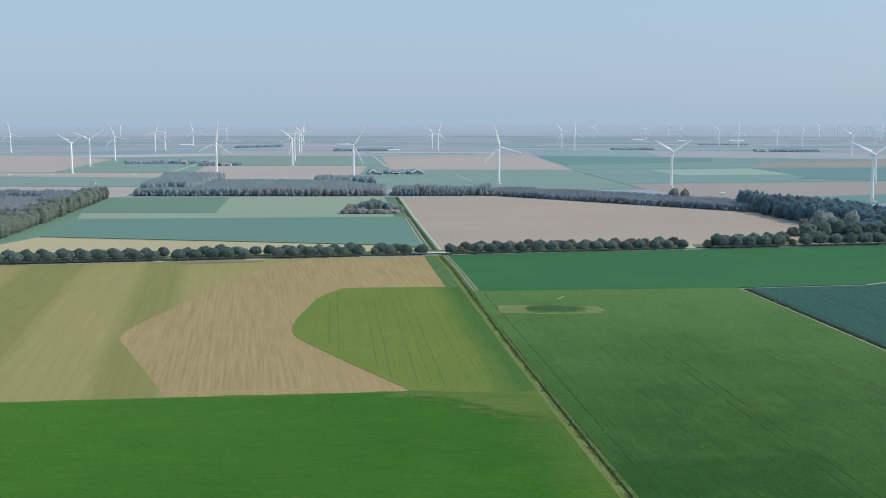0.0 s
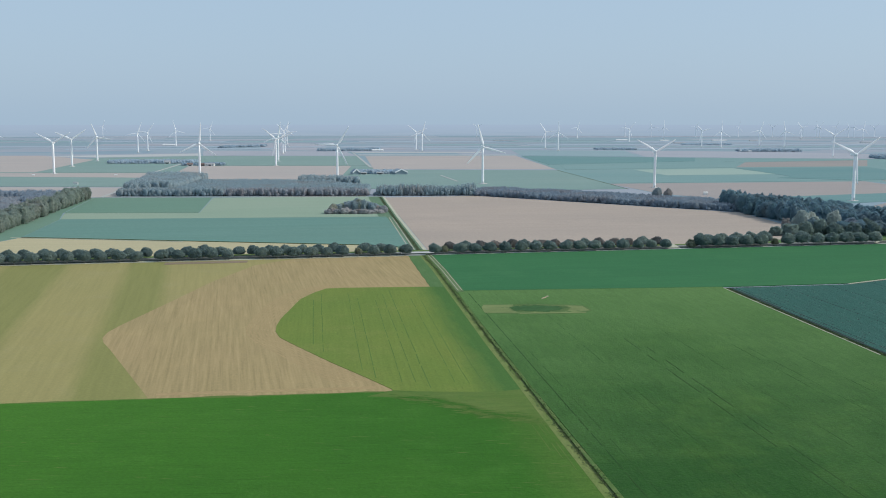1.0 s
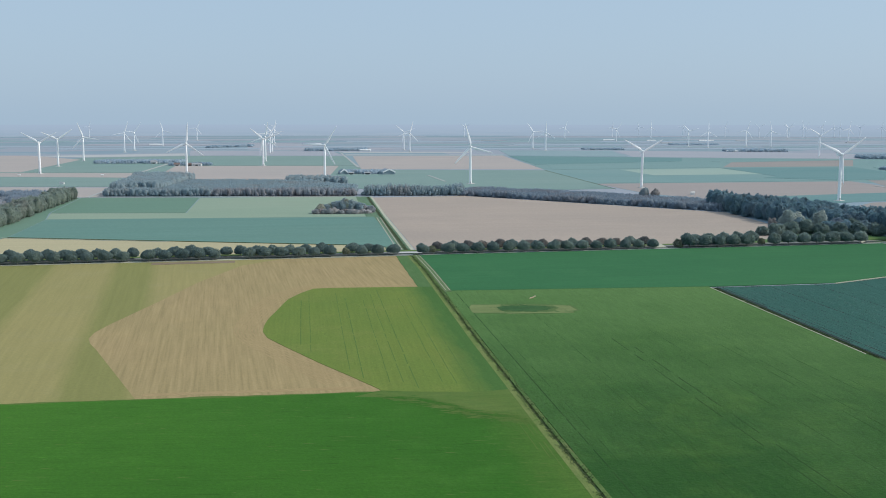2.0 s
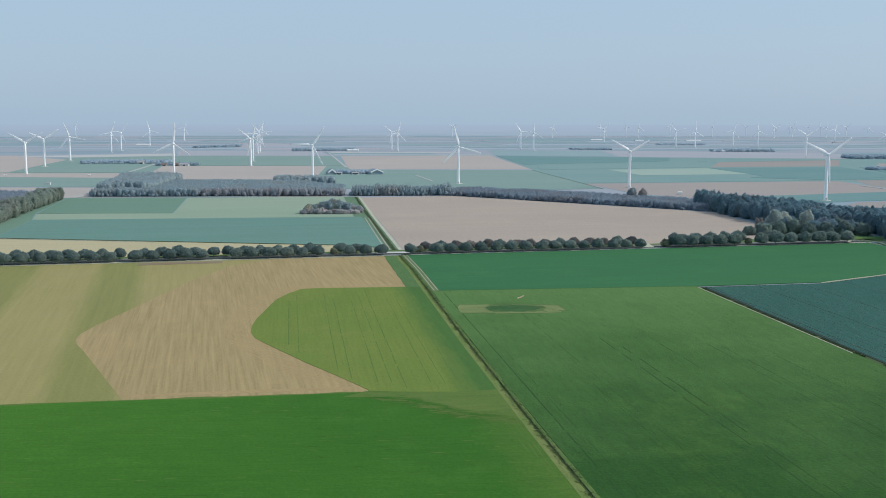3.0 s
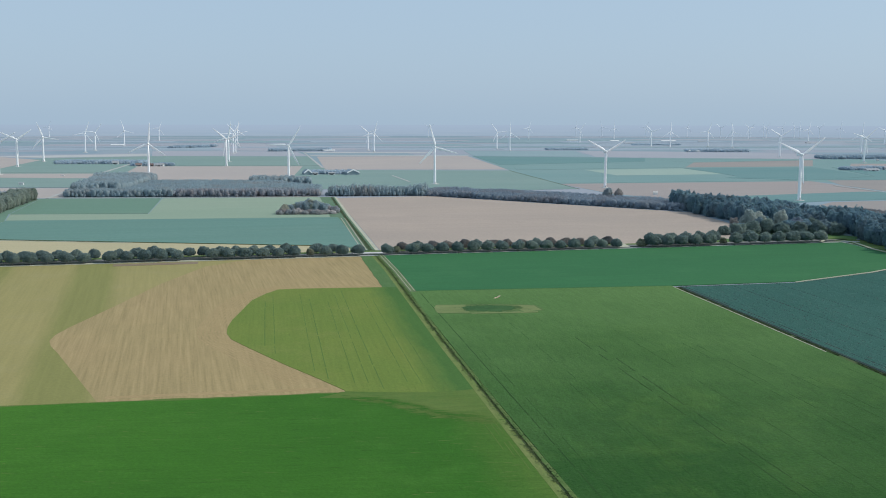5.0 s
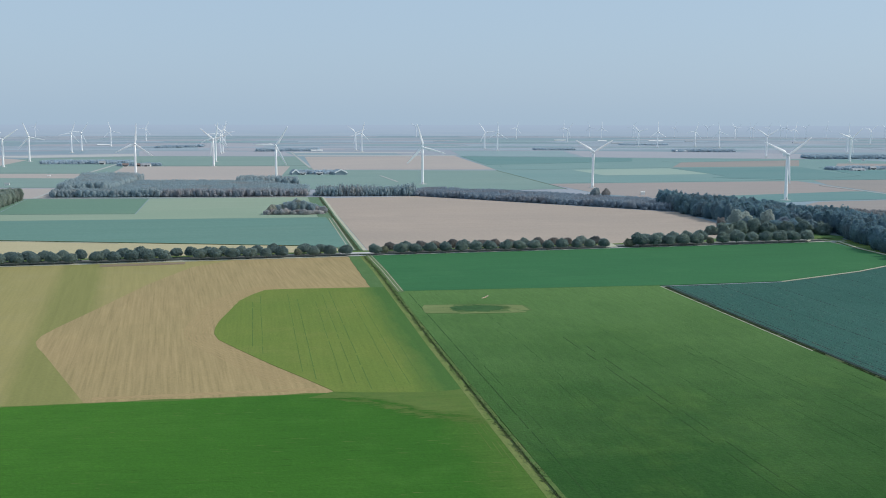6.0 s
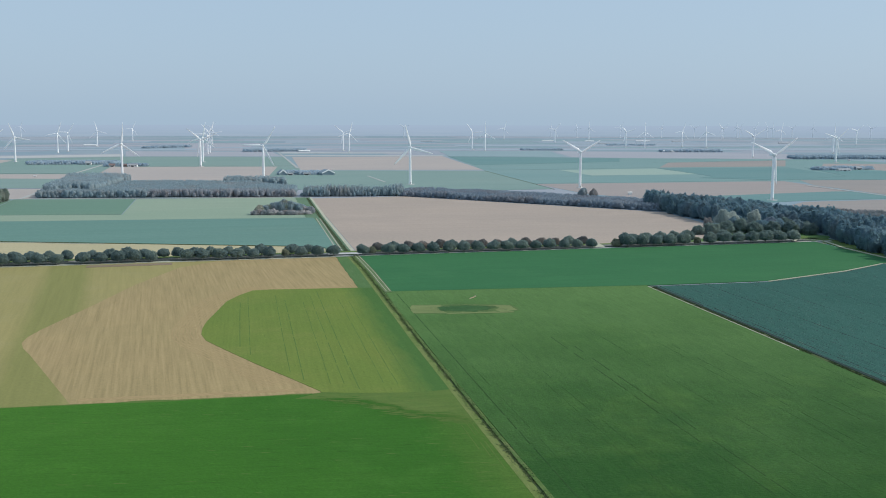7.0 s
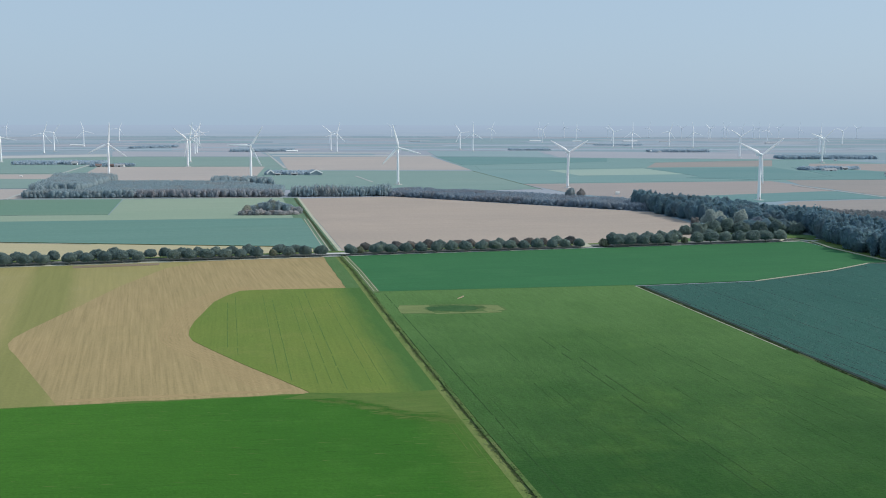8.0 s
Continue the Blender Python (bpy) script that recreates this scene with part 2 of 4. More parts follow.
M["pad"] = crop("thin_pale_crop", (0.075, 0.142, 0.043), (0.105, 0.16, 0.053), 12, 0.8, ALONG, 1.2, 14, 0.4, 0.9, 0.1, (0.05, 0.115, 0.03), 9)
M["pad_pale"] = crop("sparse_pale_crop", (0.185, 0.225, 0.09), (0.145, 0.19, 0.07), 8, 0.8, ALONG, 1.2, 14, 0.4, 0.9, 0.1)
M["pool"] = crop("rank_dark_growth", (0.034, 0.096, 0.03), (0.055, 0.125, 0.04), 5, 0.8, ALONG, 1.0, 9, 0.4, 0.9, 0.3, (0.06, 0.14, 0.045), 4)
M["cabbage"] = crop("blue_green_cabbage", (0.142, 0.276, 0.206), (0.115, 0.24, 0.178), 40, 0.9, 0, 1.0, 20, 0.3, 0.7, 0.2)
M["furrow"] = crop("dark_furrow_soil", (0.026, 0.048, 0.042), (0.034, 0.058, 0.05), 8, 0.6, VEER, 0.6, 8, 0.4, 0.8, 0.2)
M["asphalt"] = plain("worn_grey_asphalt", (0.15, 0.15, 0.148), (0.2, 0.198, 0.19), 0.8, 0.9)
M["concrete"] = plain("pale_concrete", (0.45, 0.44, 0.42), (0.55, 0.54, 0.51), 0.6, 0.85)
M["bark_pale"] = plain("pale_bark", (0.26, 0.24, 0.2), (0.36, 0.33, 0.28), 2.0, 0.9, 0, 0.03)
M["bark"] = plain("bark", (0.09, 0.075, 0.055), (0.16, 0.14, 0.11), 2.0, 0.9, 0, 0.05)
M["white"] = plain("white_tower_paint", (0.90, 0.905, 0.905), (0.93, 0.93, 0.925), 0.15, 0.35)
M["roof_red"] = plain("red_roof_tiles", (0.22, 0.155, 0.14), (0.18, 0.13, 0.12), 0.7, 0.8)
M["roof_grey"] = plain("grey_sheet_roof", (0.3, 0.31, 0.32), (0.38, 0.38, 0.39), 0.3, 0.6)
M["roof_dark"] = plain("dark_roof", (0.07, 0.07, 0.075), (0.1, 0.1, 0.1), 0.5, 0.8)
M["wall_white"] = plain("white_cladding", (0.7, 0.7, 0.68), (0.8, 0.79, 0.77), 0.4, 0.7)
M["roof_slate"] = plain("slate_blue_sheet_roof", (0.2, 0.26, 0.3), (0.24, 0.3, 0.34), 0.3, 0.6)
M["wall_slate"] = plain("slate_blue_cladding", (0.22, 0.29, 0.33), (0.26, 0.33, 0.36), 0.4, 0.7)
M["wall_brick"] = plain("brown_brick", (0.28, 0.17, 0.12), (0.22, 0.14, 0.1), 1.5, 0.9)
M["glass"] = plain("dark_window", (0.03, 0.035, 0.04), (0.05, 0.055, 0.06), 0.5, 0.15)
M["orange"] = plain("faded_orange_plastic", (0.8, 0.42, 0.26), (0.85, 0.66, 0.55), 0.9, 0.5)
# roadside leaves: base colours raised and blued for the haze over the plain
M["leaf_row"] = foliage("hazed_lime_leaves", (0.19, 0.275, 0.315), (0.30, 0.375, 0.345))
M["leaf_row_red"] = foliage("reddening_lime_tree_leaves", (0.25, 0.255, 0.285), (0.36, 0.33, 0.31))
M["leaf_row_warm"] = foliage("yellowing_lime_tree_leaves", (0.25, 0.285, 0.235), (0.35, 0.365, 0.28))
# wood leaf colours are lightened and blued to carry the haze before them
M["leaf_dark"] = foliage("hazed_dark_leaves", (0.18, 0.295, 0.43), (0.27, 0.415, 0.455), (0.265, 0.325, 0.385), 20)
M["leaf_wood"] = foliage("hazed_belt_leaves", (0.28, 0.36, 0.48), (0.34, 0.415, 0.51), (0.345, 0.35, 0.41), 25)
M["leaf_edge"] = foliage("hazed_grey_green_leaves", (0.365, 0.425, 0.41), (0.455, 0.505, 0.45), (0.425, 0.42, 0.40), 25)
M["leaf_scrub"] = foliage("hazed_brown_scrub", (0.265, 0.275, 0.32), (0.325, 0.32, 0.35), (0.24, 0.295, 0.33), 30)
M["leaf_blue"] = foliage("haze_blue_leaves", (0.395, 0.505, 0.60), (0.45, 0.545, 0.615), (0.45, 0.465, 0.505), 25)
M["leaf_russet"] = foliage("hazed_russet_leaves", (0.35, 0.41, 0.505), (0.41, 0.45, 0.52), (0.425, 0.405, 0.45), 10)
M["leaf_far"] = foliage("hazed_far_leaves", (0.47, 0.58, 0.71), (0.52, 0.63, 0.76))
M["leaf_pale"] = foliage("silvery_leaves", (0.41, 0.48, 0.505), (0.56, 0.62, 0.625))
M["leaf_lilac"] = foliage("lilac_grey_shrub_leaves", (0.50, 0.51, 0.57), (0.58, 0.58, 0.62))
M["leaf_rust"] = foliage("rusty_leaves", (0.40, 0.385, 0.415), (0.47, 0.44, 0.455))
M["reed"] = foliage("dry_reed", (0.095, 0.165, 0.06), (0.24, 0.275, 0.135))
M["reed_grey"] = foliage("grey_green_reed", (0.10, 0.15, 0.095), (0.19, 0.235, 0.155))
M["weed"] = foliage("dark_ditch_weed", (0.04, 0.07, 0.035), (0.07, 0.105, 0.05))

# land: a patchwork of far fields, with blue haze mixed into the tones
gn = Nodes("open_land", 0.95)
gn.bsdf.inputs["Specular IOR Level"].default_value = 0.1
cells = gn.tree.nodes.new("ShaderNodeTexVoronoi")
cells.distance = "CHEBYCHEV"
cells.inputs["Scale"].default_value = 1.0
gn.link(gn.mapping(VEER, 1 / 420, 1 / 260), cells.inputs["Vector"])
sep = gn.tree.nodes.new("ShaderNodeSeparateColor")
gn.link(cells.outputs["Color"], sep.inputs[0])
pick = gn.tree.nodes.new("ShaderNodeValToRGB")
pick.color_ramp.interpolation = "CONSTANT"
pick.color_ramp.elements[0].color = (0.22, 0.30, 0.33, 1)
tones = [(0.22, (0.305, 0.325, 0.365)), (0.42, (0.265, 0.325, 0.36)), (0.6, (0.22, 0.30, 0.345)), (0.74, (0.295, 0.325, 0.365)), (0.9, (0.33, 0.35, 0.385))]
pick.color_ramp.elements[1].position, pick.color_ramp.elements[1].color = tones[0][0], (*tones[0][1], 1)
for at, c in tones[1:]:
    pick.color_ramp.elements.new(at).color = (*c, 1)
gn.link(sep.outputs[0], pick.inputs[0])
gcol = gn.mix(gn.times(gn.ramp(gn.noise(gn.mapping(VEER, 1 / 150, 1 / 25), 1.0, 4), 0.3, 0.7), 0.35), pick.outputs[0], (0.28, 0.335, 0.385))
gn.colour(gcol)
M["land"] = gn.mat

# the far distance: a glowing sheet painted with pale haze over streaks of land
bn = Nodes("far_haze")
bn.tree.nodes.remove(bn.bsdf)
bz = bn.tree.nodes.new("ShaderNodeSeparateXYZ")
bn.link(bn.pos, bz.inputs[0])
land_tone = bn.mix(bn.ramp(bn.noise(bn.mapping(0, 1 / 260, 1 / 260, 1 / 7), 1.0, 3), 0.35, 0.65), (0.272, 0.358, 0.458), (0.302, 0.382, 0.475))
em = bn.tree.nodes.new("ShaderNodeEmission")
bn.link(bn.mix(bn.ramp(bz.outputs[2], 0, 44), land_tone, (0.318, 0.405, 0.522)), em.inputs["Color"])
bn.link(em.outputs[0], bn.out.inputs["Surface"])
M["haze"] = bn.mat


# ---------------------------------------------------------------- mesh helpers
def mesh_of(name, bm, *mats):
    me = bpy.data.meshes.new(name)
    bm.to_mesh(me)
    bm.free()
    for m in mats:
        me.materials.append(m)
    return me


def part(name, bm, material, parent, label=""):
    ob = new(name, mesh_of(name, bm, material))
    ob.parent = parent
    if label:
        tagged(ob, label)
    return ob


def slab_bm(pts, z0, z1):
    """A flat-topped slab over a plan outline."""
    bm = bmesh.new()
    area = sum(a[0] * b[1] - b[0] * a[1] for a, b in zip(pts, pts[1:] + pts[:1]))
    if area < 0:
        pts = pts[::-1]
    top = [bm.verts.new((x, y, z1)) for x, y in pts]
    low = [bm.verts.new((x, y, z0)) for x, y in pts]
    bm.faces.new(top)
    for i in range(len(pts)):
        j = (i + 1) % len(pts)
        bm.faces.new((low[i], low[j], top[j], top[i]))
    return bm


def strip_pts(line, a, b):
    """The outline of a band beside a line: from a to b metres to its right."""
    left, right = [], []
    for i, (x, y) in enumerate(line):
        p, q = line[max(i - 1, 0)], line[min(i + 1, len(line) - 1)]
        dx, dy = q[0] - p[0], q[1] - p[1]
        d = math.hypot(dx, dy)
        nx, ny = dy / d, -dx / d
        left.append((x + nx * a, y + ny * a))
        right.append((x + nx * b, y + ny * b))
    return left + right[::-1]


def box_bm(bm, x0, x1, y0, y1, z0, z1):
    m = Matrix.Translation(((x0 + x1) / 2, (y0 + y1) / 2, (z0 + z1) / 2)) @ Matrix.Diagonal((x1 - x0, y1 - y0, z1 - z0, 1))
    bmesh.ops.create_cube(bm, size=1, matrix=m)
    return bm


def lathe_bm(profile, seg=16):
    """A body of revolution about z from (radius, height) pairs."""
    bm = bmesh.new()
    rings = [[bm.verts.new((r * math.cos(2 * math.pi * k / seg), r * math.sin(2 * math.pi * k / seg), z)) for k in range(seg)] for r, z in profile]
    for a, b in zip(rings, rings[1:]):
        for k in range(seg):
            f = bm.faces.new((a[k], a[(k + 1) % seg], b[(k + 1) % seg], b[k]))
            f.smooth = True
    bm.faces.new(rings[0][::-1])
    bm.faces.new(rings[-1])
    return bm


def ragged(pts, amount, step=5.0):
    """The same outline with small wavers every few metres; corners stay."""
    out = []
    for (x0, y0), (x1, y1) in zip(pts, pts[1:] + pts[:1]):
        d = math.hypot(x1 - x0, y1 - y0)
        k = min(int(d / step), 80)
        out.append((x0, y0))
        for i in range(1, k):
            w = amount * noise.noise((x0 * 0.7 + i * 0.37, y0 * 0.7, 3.1)) * 2
            out.append((x0 + (x1 - x0) * i / k - (y1 - y0) / d * w, y0 + (y1 - y0) * i / k + (x1 - x0) / d * w))
    return out


def field(label, key, height, *pts, waver=0.0):
    pts = ragged(list(pts), waver) if waver else list(pts)
    ob = new("field", mesh_of("field", slab_bm(pts, 0.0, height), M[key]))
    return tagged(ob, label, "field", "fields of the plain", "structure")


# ---------------------------------------------------------------- land
bm = bmesh.new()
bmesh.ops.create_circle(bm, cap_ends=True, segments=96, radius=4950)
ground = tagged(new("ground", mesh_of("ground", bm, M["land"])), "flat open farmland in a patchwork of haze-tinted greens and browns", "ground", "", "structure")

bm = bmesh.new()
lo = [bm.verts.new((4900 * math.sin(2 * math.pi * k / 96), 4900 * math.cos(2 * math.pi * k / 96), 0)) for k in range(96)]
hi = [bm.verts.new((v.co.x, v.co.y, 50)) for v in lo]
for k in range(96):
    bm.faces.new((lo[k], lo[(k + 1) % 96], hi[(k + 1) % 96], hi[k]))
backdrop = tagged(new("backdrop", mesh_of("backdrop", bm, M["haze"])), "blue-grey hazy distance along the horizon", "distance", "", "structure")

JX, JY = -5.0, 594.0                     # where road and ditch cross
UX, UY = 0.984, 0.178                    # along the road


def on_road(u, n):
    return (JX + UX * u - UY * n, JY + UY * u + UX * n)


DITCH = [(59, 0), (37.5, 206), (32.6, 250), (26.9, 305), (21.8, 353), (14.6, 428), (5.0, 527), (-2.8, 594)]
DITCH_NORTH = [(-5, 612), (-26, 822), (-46, 1040)]
# near fields, south of the road
F_NEAR = field("bright green clover crop beside the ditch", "clover", 0.18, (-400, -300), (80, -300), (58.3, 0), (36.8, 206), (31.9, 250), (29, 282), (-8, 291), (-12, 289), (-74, 282.5), (-119, 277.5), (-400, 238), waver=0.5)
F_LIME = field("light green young crop with tractor tramlines", "lime", 0.186, (-10, 292), (-33, 331), (-46, 354.5), (-51, 364), (-53.8, 374), (-55, 386), (-55.2, 400), (-53, 443), (-49, 460), (-45, 471), (-38, 473), (1.5, 475.5), (-10.5, 586.8), (-4.5, 588), (3.9, 527), (13.4, 428), (20.6, 353), (25.7, 305), (28.0, 282), (26.6, 290.6), (22.1, 289.1), (14.2, 287.9), (6.4, 288.0), (-1.3, 288.6), (-9.4, 289.9), waver=0.1)
F_TAN = field("tilled pale brown stubble with plough marks", "tan", 0.106, (-74, 280), (-104, 345.5), (-109, 355.5), (-112, 364), (-113, 374), (-112, 388), (-106, 436), (-100, 490), (-89, 548), (-69, 577), (-8.5, 587.6), (4.5, 474), (-38, 470.5), (-43, 469), (-47, 458), (-51, 443), (-53, 387), (-52.5, 372), (-47.5, 362), (-31, 333.5), (-6, 289))
field("yellow-green regrown stubble field in broad bands", "olive", 0.1, (-400, 235), (-119, 275), (-74, 280), (-108, 357), (-111, 371), (-104, 436), (-98, 490), (-87, 548), (-66, 577), (-30, 583), (-400, 517))
F_GREEN = field("mid-green crop with patchy growth and tramlines", "green", 0.3, (90, -300), (60.4, 0), (38.9, 206), (28.3, 305), (16.0, 428), (12.7, 466), (132.2, 474), (153.6, 240), (175, 0), (200, -300))
field("dense dark green crop along the road", "emerald", 0.35, (15.7, 463.5), (9.6, 527), (2.3, 588.4), (150, 615), (268, 636), (275, 640), (284, 640), (286, 622), (285.5, 604), (288, 572), (290, 541), (277, 539), (244, 513), (193, 482.5), (132, 472.5))
F_CABBAGE = field("blue-green cabbage crop in rows on dark soil", "furrow", 0.2, (134.9, 470.8), (193, 480), (244, 510.5), (277, 536.5), (299, 533), (420, 520), (420, -200), (195.4, -200), (155.8, 240))
# north of the road
field("yellow stubble behind the road trees", "yellow", 0.1, (-400, 540), (-8, 612), (-12, 622), (-32, 635), (-258, 680), (-266, 640))
field("blue-green leafy crop", "teal", 0.35, (-258, 682), (-34, 637), (-9.5, 624), (-31.5, 822), (-275, 804))
field("pale green meadow", "pale", 0.12, (-276, 806), (-36, 825), (-41, 858), (-55, 1042), (-205, 1028), (-183, 860), (-290, 858))
field("dull green crop in front of the wood", "grass_dull", 0.2, (-291, 860), (-184, 862), (-206, 1028), (-318, 1028))
field("large bare dry soil field", "soil", 0.1, (-41.5, 1028), (48, 1050), (253, 858), (256, 766), (250, 715), (236, 668), (149.5, 638.8), (0.5, 611.8))
field("rough grass between road and wood corner", "verge_green", 0.2, on_road(164, 16.2), (236, 667), (254, 712), (290, 700), (310, 668), (300, 655), (284, 664), on_road(270, 16.2))
field("grass strip along the edge of the wood", "grass_dull", 0.15, (-267, 640), (-259, 682), (-276, 804), (-292, 860), (-319, 1028), (-326, 1028), (-296, 800), (-282, 650))
field("dull rough grass strip between stubble and ditch", "verge_green", 0.192, (1.3, 475.5), (-10.7, 586.8), (-4.6, 588.4), (3.4, 527), (8.2, 475), waver=0.25)
# far fields, mostly in haze-tinted colours
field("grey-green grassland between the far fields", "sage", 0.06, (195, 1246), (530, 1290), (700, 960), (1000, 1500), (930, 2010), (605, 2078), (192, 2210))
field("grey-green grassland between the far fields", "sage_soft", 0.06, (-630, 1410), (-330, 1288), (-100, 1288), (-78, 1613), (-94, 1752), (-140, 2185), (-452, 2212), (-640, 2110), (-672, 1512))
field("crop in the distance, tinted haze-blue", "sage_far", 0.2, (196, 2222), (430, 2150), (470, 2560), (205, 2600))
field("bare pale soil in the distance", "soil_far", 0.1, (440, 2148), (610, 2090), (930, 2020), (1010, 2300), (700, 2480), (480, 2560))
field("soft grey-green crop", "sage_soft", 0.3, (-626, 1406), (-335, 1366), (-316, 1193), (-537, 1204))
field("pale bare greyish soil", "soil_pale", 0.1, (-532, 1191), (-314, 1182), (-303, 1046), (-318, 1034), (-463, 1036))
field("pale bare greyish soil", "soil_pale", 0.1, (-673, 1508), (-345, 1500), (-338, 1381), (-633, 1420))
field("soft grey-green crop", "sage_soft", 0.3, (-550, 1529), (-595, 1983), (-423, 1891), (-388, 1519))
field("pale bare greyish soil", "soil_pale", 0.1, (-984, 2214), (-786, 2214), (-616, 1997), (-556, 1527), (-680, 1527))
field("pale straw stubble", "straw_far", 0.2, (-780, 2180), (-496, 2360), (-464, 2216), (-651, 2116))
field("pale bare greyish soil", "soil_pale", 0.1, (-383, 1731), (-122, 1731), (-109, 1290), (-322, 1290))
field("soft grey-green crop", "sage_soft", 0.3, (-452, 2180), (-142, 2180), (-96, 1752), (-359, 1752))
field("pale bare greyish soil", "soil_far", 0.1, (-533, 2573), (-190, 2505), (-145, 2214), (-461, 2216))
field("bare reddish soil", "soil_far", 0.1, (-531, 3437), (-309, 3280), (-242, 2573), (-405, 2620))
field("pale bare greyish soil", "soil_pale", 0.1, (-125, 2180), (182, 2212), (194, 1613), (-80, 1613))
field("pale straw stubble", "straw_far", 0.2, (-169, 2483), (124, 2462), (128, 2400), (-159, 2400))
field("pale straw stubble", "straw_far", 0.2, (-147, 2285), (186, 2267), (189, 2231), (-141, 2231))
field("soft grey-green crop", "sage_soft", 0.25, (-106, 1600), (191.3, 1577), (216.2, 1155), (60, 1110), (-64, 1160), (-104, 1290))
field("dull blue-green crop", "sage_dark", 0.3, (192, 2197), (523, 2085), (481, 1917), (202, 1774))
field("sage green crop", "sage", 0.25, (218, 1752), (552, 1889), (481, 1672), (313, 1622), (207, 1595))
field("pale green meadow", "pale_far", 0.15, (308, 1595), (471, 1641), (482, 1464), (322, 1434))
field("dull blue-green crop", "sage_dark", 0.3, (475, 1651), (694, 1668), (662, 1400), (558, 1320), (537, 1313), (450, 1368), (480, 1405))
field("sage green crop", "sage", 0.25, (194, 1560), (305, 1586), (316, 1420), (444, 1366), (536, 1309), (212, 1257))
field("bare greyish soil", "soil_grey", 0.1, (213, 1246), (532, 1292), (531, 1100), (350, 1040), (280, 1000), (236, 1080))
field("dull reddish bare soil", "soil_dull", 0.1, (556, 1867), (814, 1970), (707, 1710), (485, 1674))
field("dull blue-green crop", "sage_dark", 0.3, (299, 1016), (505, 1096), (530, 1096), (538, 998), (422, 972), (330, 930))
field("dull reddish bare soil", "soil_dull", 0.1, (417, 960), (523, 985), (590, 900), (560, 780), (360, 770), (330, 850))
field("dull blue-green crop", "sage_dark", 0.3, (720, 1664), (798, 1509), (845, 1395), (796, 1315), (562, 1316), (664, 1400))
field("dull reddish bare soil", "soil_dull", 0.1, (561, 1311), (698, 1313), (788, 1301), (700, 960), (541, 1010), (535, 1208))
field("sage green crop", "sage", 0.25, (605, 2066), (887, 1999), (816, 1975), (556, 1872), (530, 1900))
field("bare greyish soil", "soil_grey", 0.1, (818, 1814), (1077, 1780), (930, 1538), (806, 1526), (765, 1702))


r = random.Random(31)
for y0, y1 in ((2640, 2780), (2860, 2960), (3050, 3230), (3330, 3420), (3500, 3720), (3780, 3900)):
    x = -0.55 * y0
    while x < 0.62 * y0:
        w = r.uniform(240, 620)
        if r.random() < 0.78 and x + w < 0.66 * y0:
            key = r.choice(("hazed", "hazed", "sage_far", "soil_far"))
            words = {"hazed": "pale field in the distance, greyed for haze", "sage_far": "crop in the distance, tinted haze-blue", "soil_far": "bare pale soil in the distance"}[key]
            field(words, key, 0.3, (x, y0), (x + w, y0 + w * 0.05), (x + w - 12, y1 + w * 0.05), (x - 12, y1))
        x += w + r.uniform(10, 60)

# ---------------------------------------------------------------- roads, tracks, ditches
def band(name, label, category, key, line, a, b, z0, z1):
    ob = new(name, mesh_of(name, slab_bm(strip_pts(line, a, b), z0, z1), M[key]))
    return tagged(ob, label, category, "", "structure")


ROAD_LINE = [on_road(-420, 0), on_road(0, 0), on_road(306, 0)]
band("road", "narrow grey asphalt road between two tree rows", "road", "asphalt", ROAD_LINE, -9.5, -4.5, 0.0, 0.3)
band("verge", "verge under the road trees, coloured dark for their shade", "verge", "shadow", ROAD_LINE, -4.5, 4.4, 0.0, 0.26)
band("verge", "grass verge behind the road", "verge", "verge", ROAD_LINE, -16.0, -9.5, 0.0, 0.26)
band("verge", "pale dry grass edge along the road", "verge", "track_far", [on_road(-8, 0), on_road(306, 0)], 4.4, 7.6, 0.0, 0.38)
band("verge", "wide pale dry grass edge along the road", "verge", "dry_verge", [on_road(-420, 0), on_road(-8, 0)], 4.4, 8.4, 0.0, 0.29)

band("verge", "pale worn grass edge of the ditch", "verge", "verge_pale", DITCH, -2.3, -0.35, 0.0, 0.205)
band("verge", "rough grass edge of the ditch", "verge", "verge", DITCH, 0.35, 1.4, 0.0, 0.305)
band("ditch", "narrow dark overgrown drainage ditch", "ditch", "ditch", DITCH, -0.35, 0.35, 0.0, 0.1)
band("verge", "grass verge beside the ditch", "verge", "verge_grey", DITCH_NORTH, -11.0, -1.2, 0.0, 0.28)
band("verge", "grass verge beside the ditch", "verge", "verge_grey", DITCH_NORTH, 1.2, 2.6, 0.0, 0.26)
band("ditch", "narrow dark overgrown drainage ditch", "ditch", "ditch", DITCH_NORTH, -1.2, 1.2, 0.0, 0.05)
band("verge", "pale dry soil edge beside the ditch", "verge", "dry_verge", DITCH_NORTH, 2.6, 4.8, 0.0, 0.2)
for off in (-8.2, -5.6):
    band("track", "pale wheel track along the ditch", "track", "wheel", [(-8, 612), (-27, 815)], off + 6, off + 6.6, 0.0, 0.36)
for off in (2.3, 4.0):
    band("track", "pale wheel track along the ditch", "track", "wheel", [(11.2, 464), (5.0, 527), (-2.8, 594)], off, off + 0.3, 0.0, 0.42)
band("verge", "pale rough grass between ditch and track", "verge", "dry_brown", [(11.6, 460), (5.0, 527), (-2.8, 594)], 1.4, 4.7, 0.0, 0.38)
band("track", "concrete crossing over the ditch", "track", "concrete", [on_road(-9, 6), on_road(10, 4)], -3, 3, 0.0, 0.4)
band("ditch", "dark ditch along the cabbage crop", "ditch", "ditch", [(193, -200), (153.3, 240), (132.3, 471)], 0.2, 2.6, 0.0, 0.06)
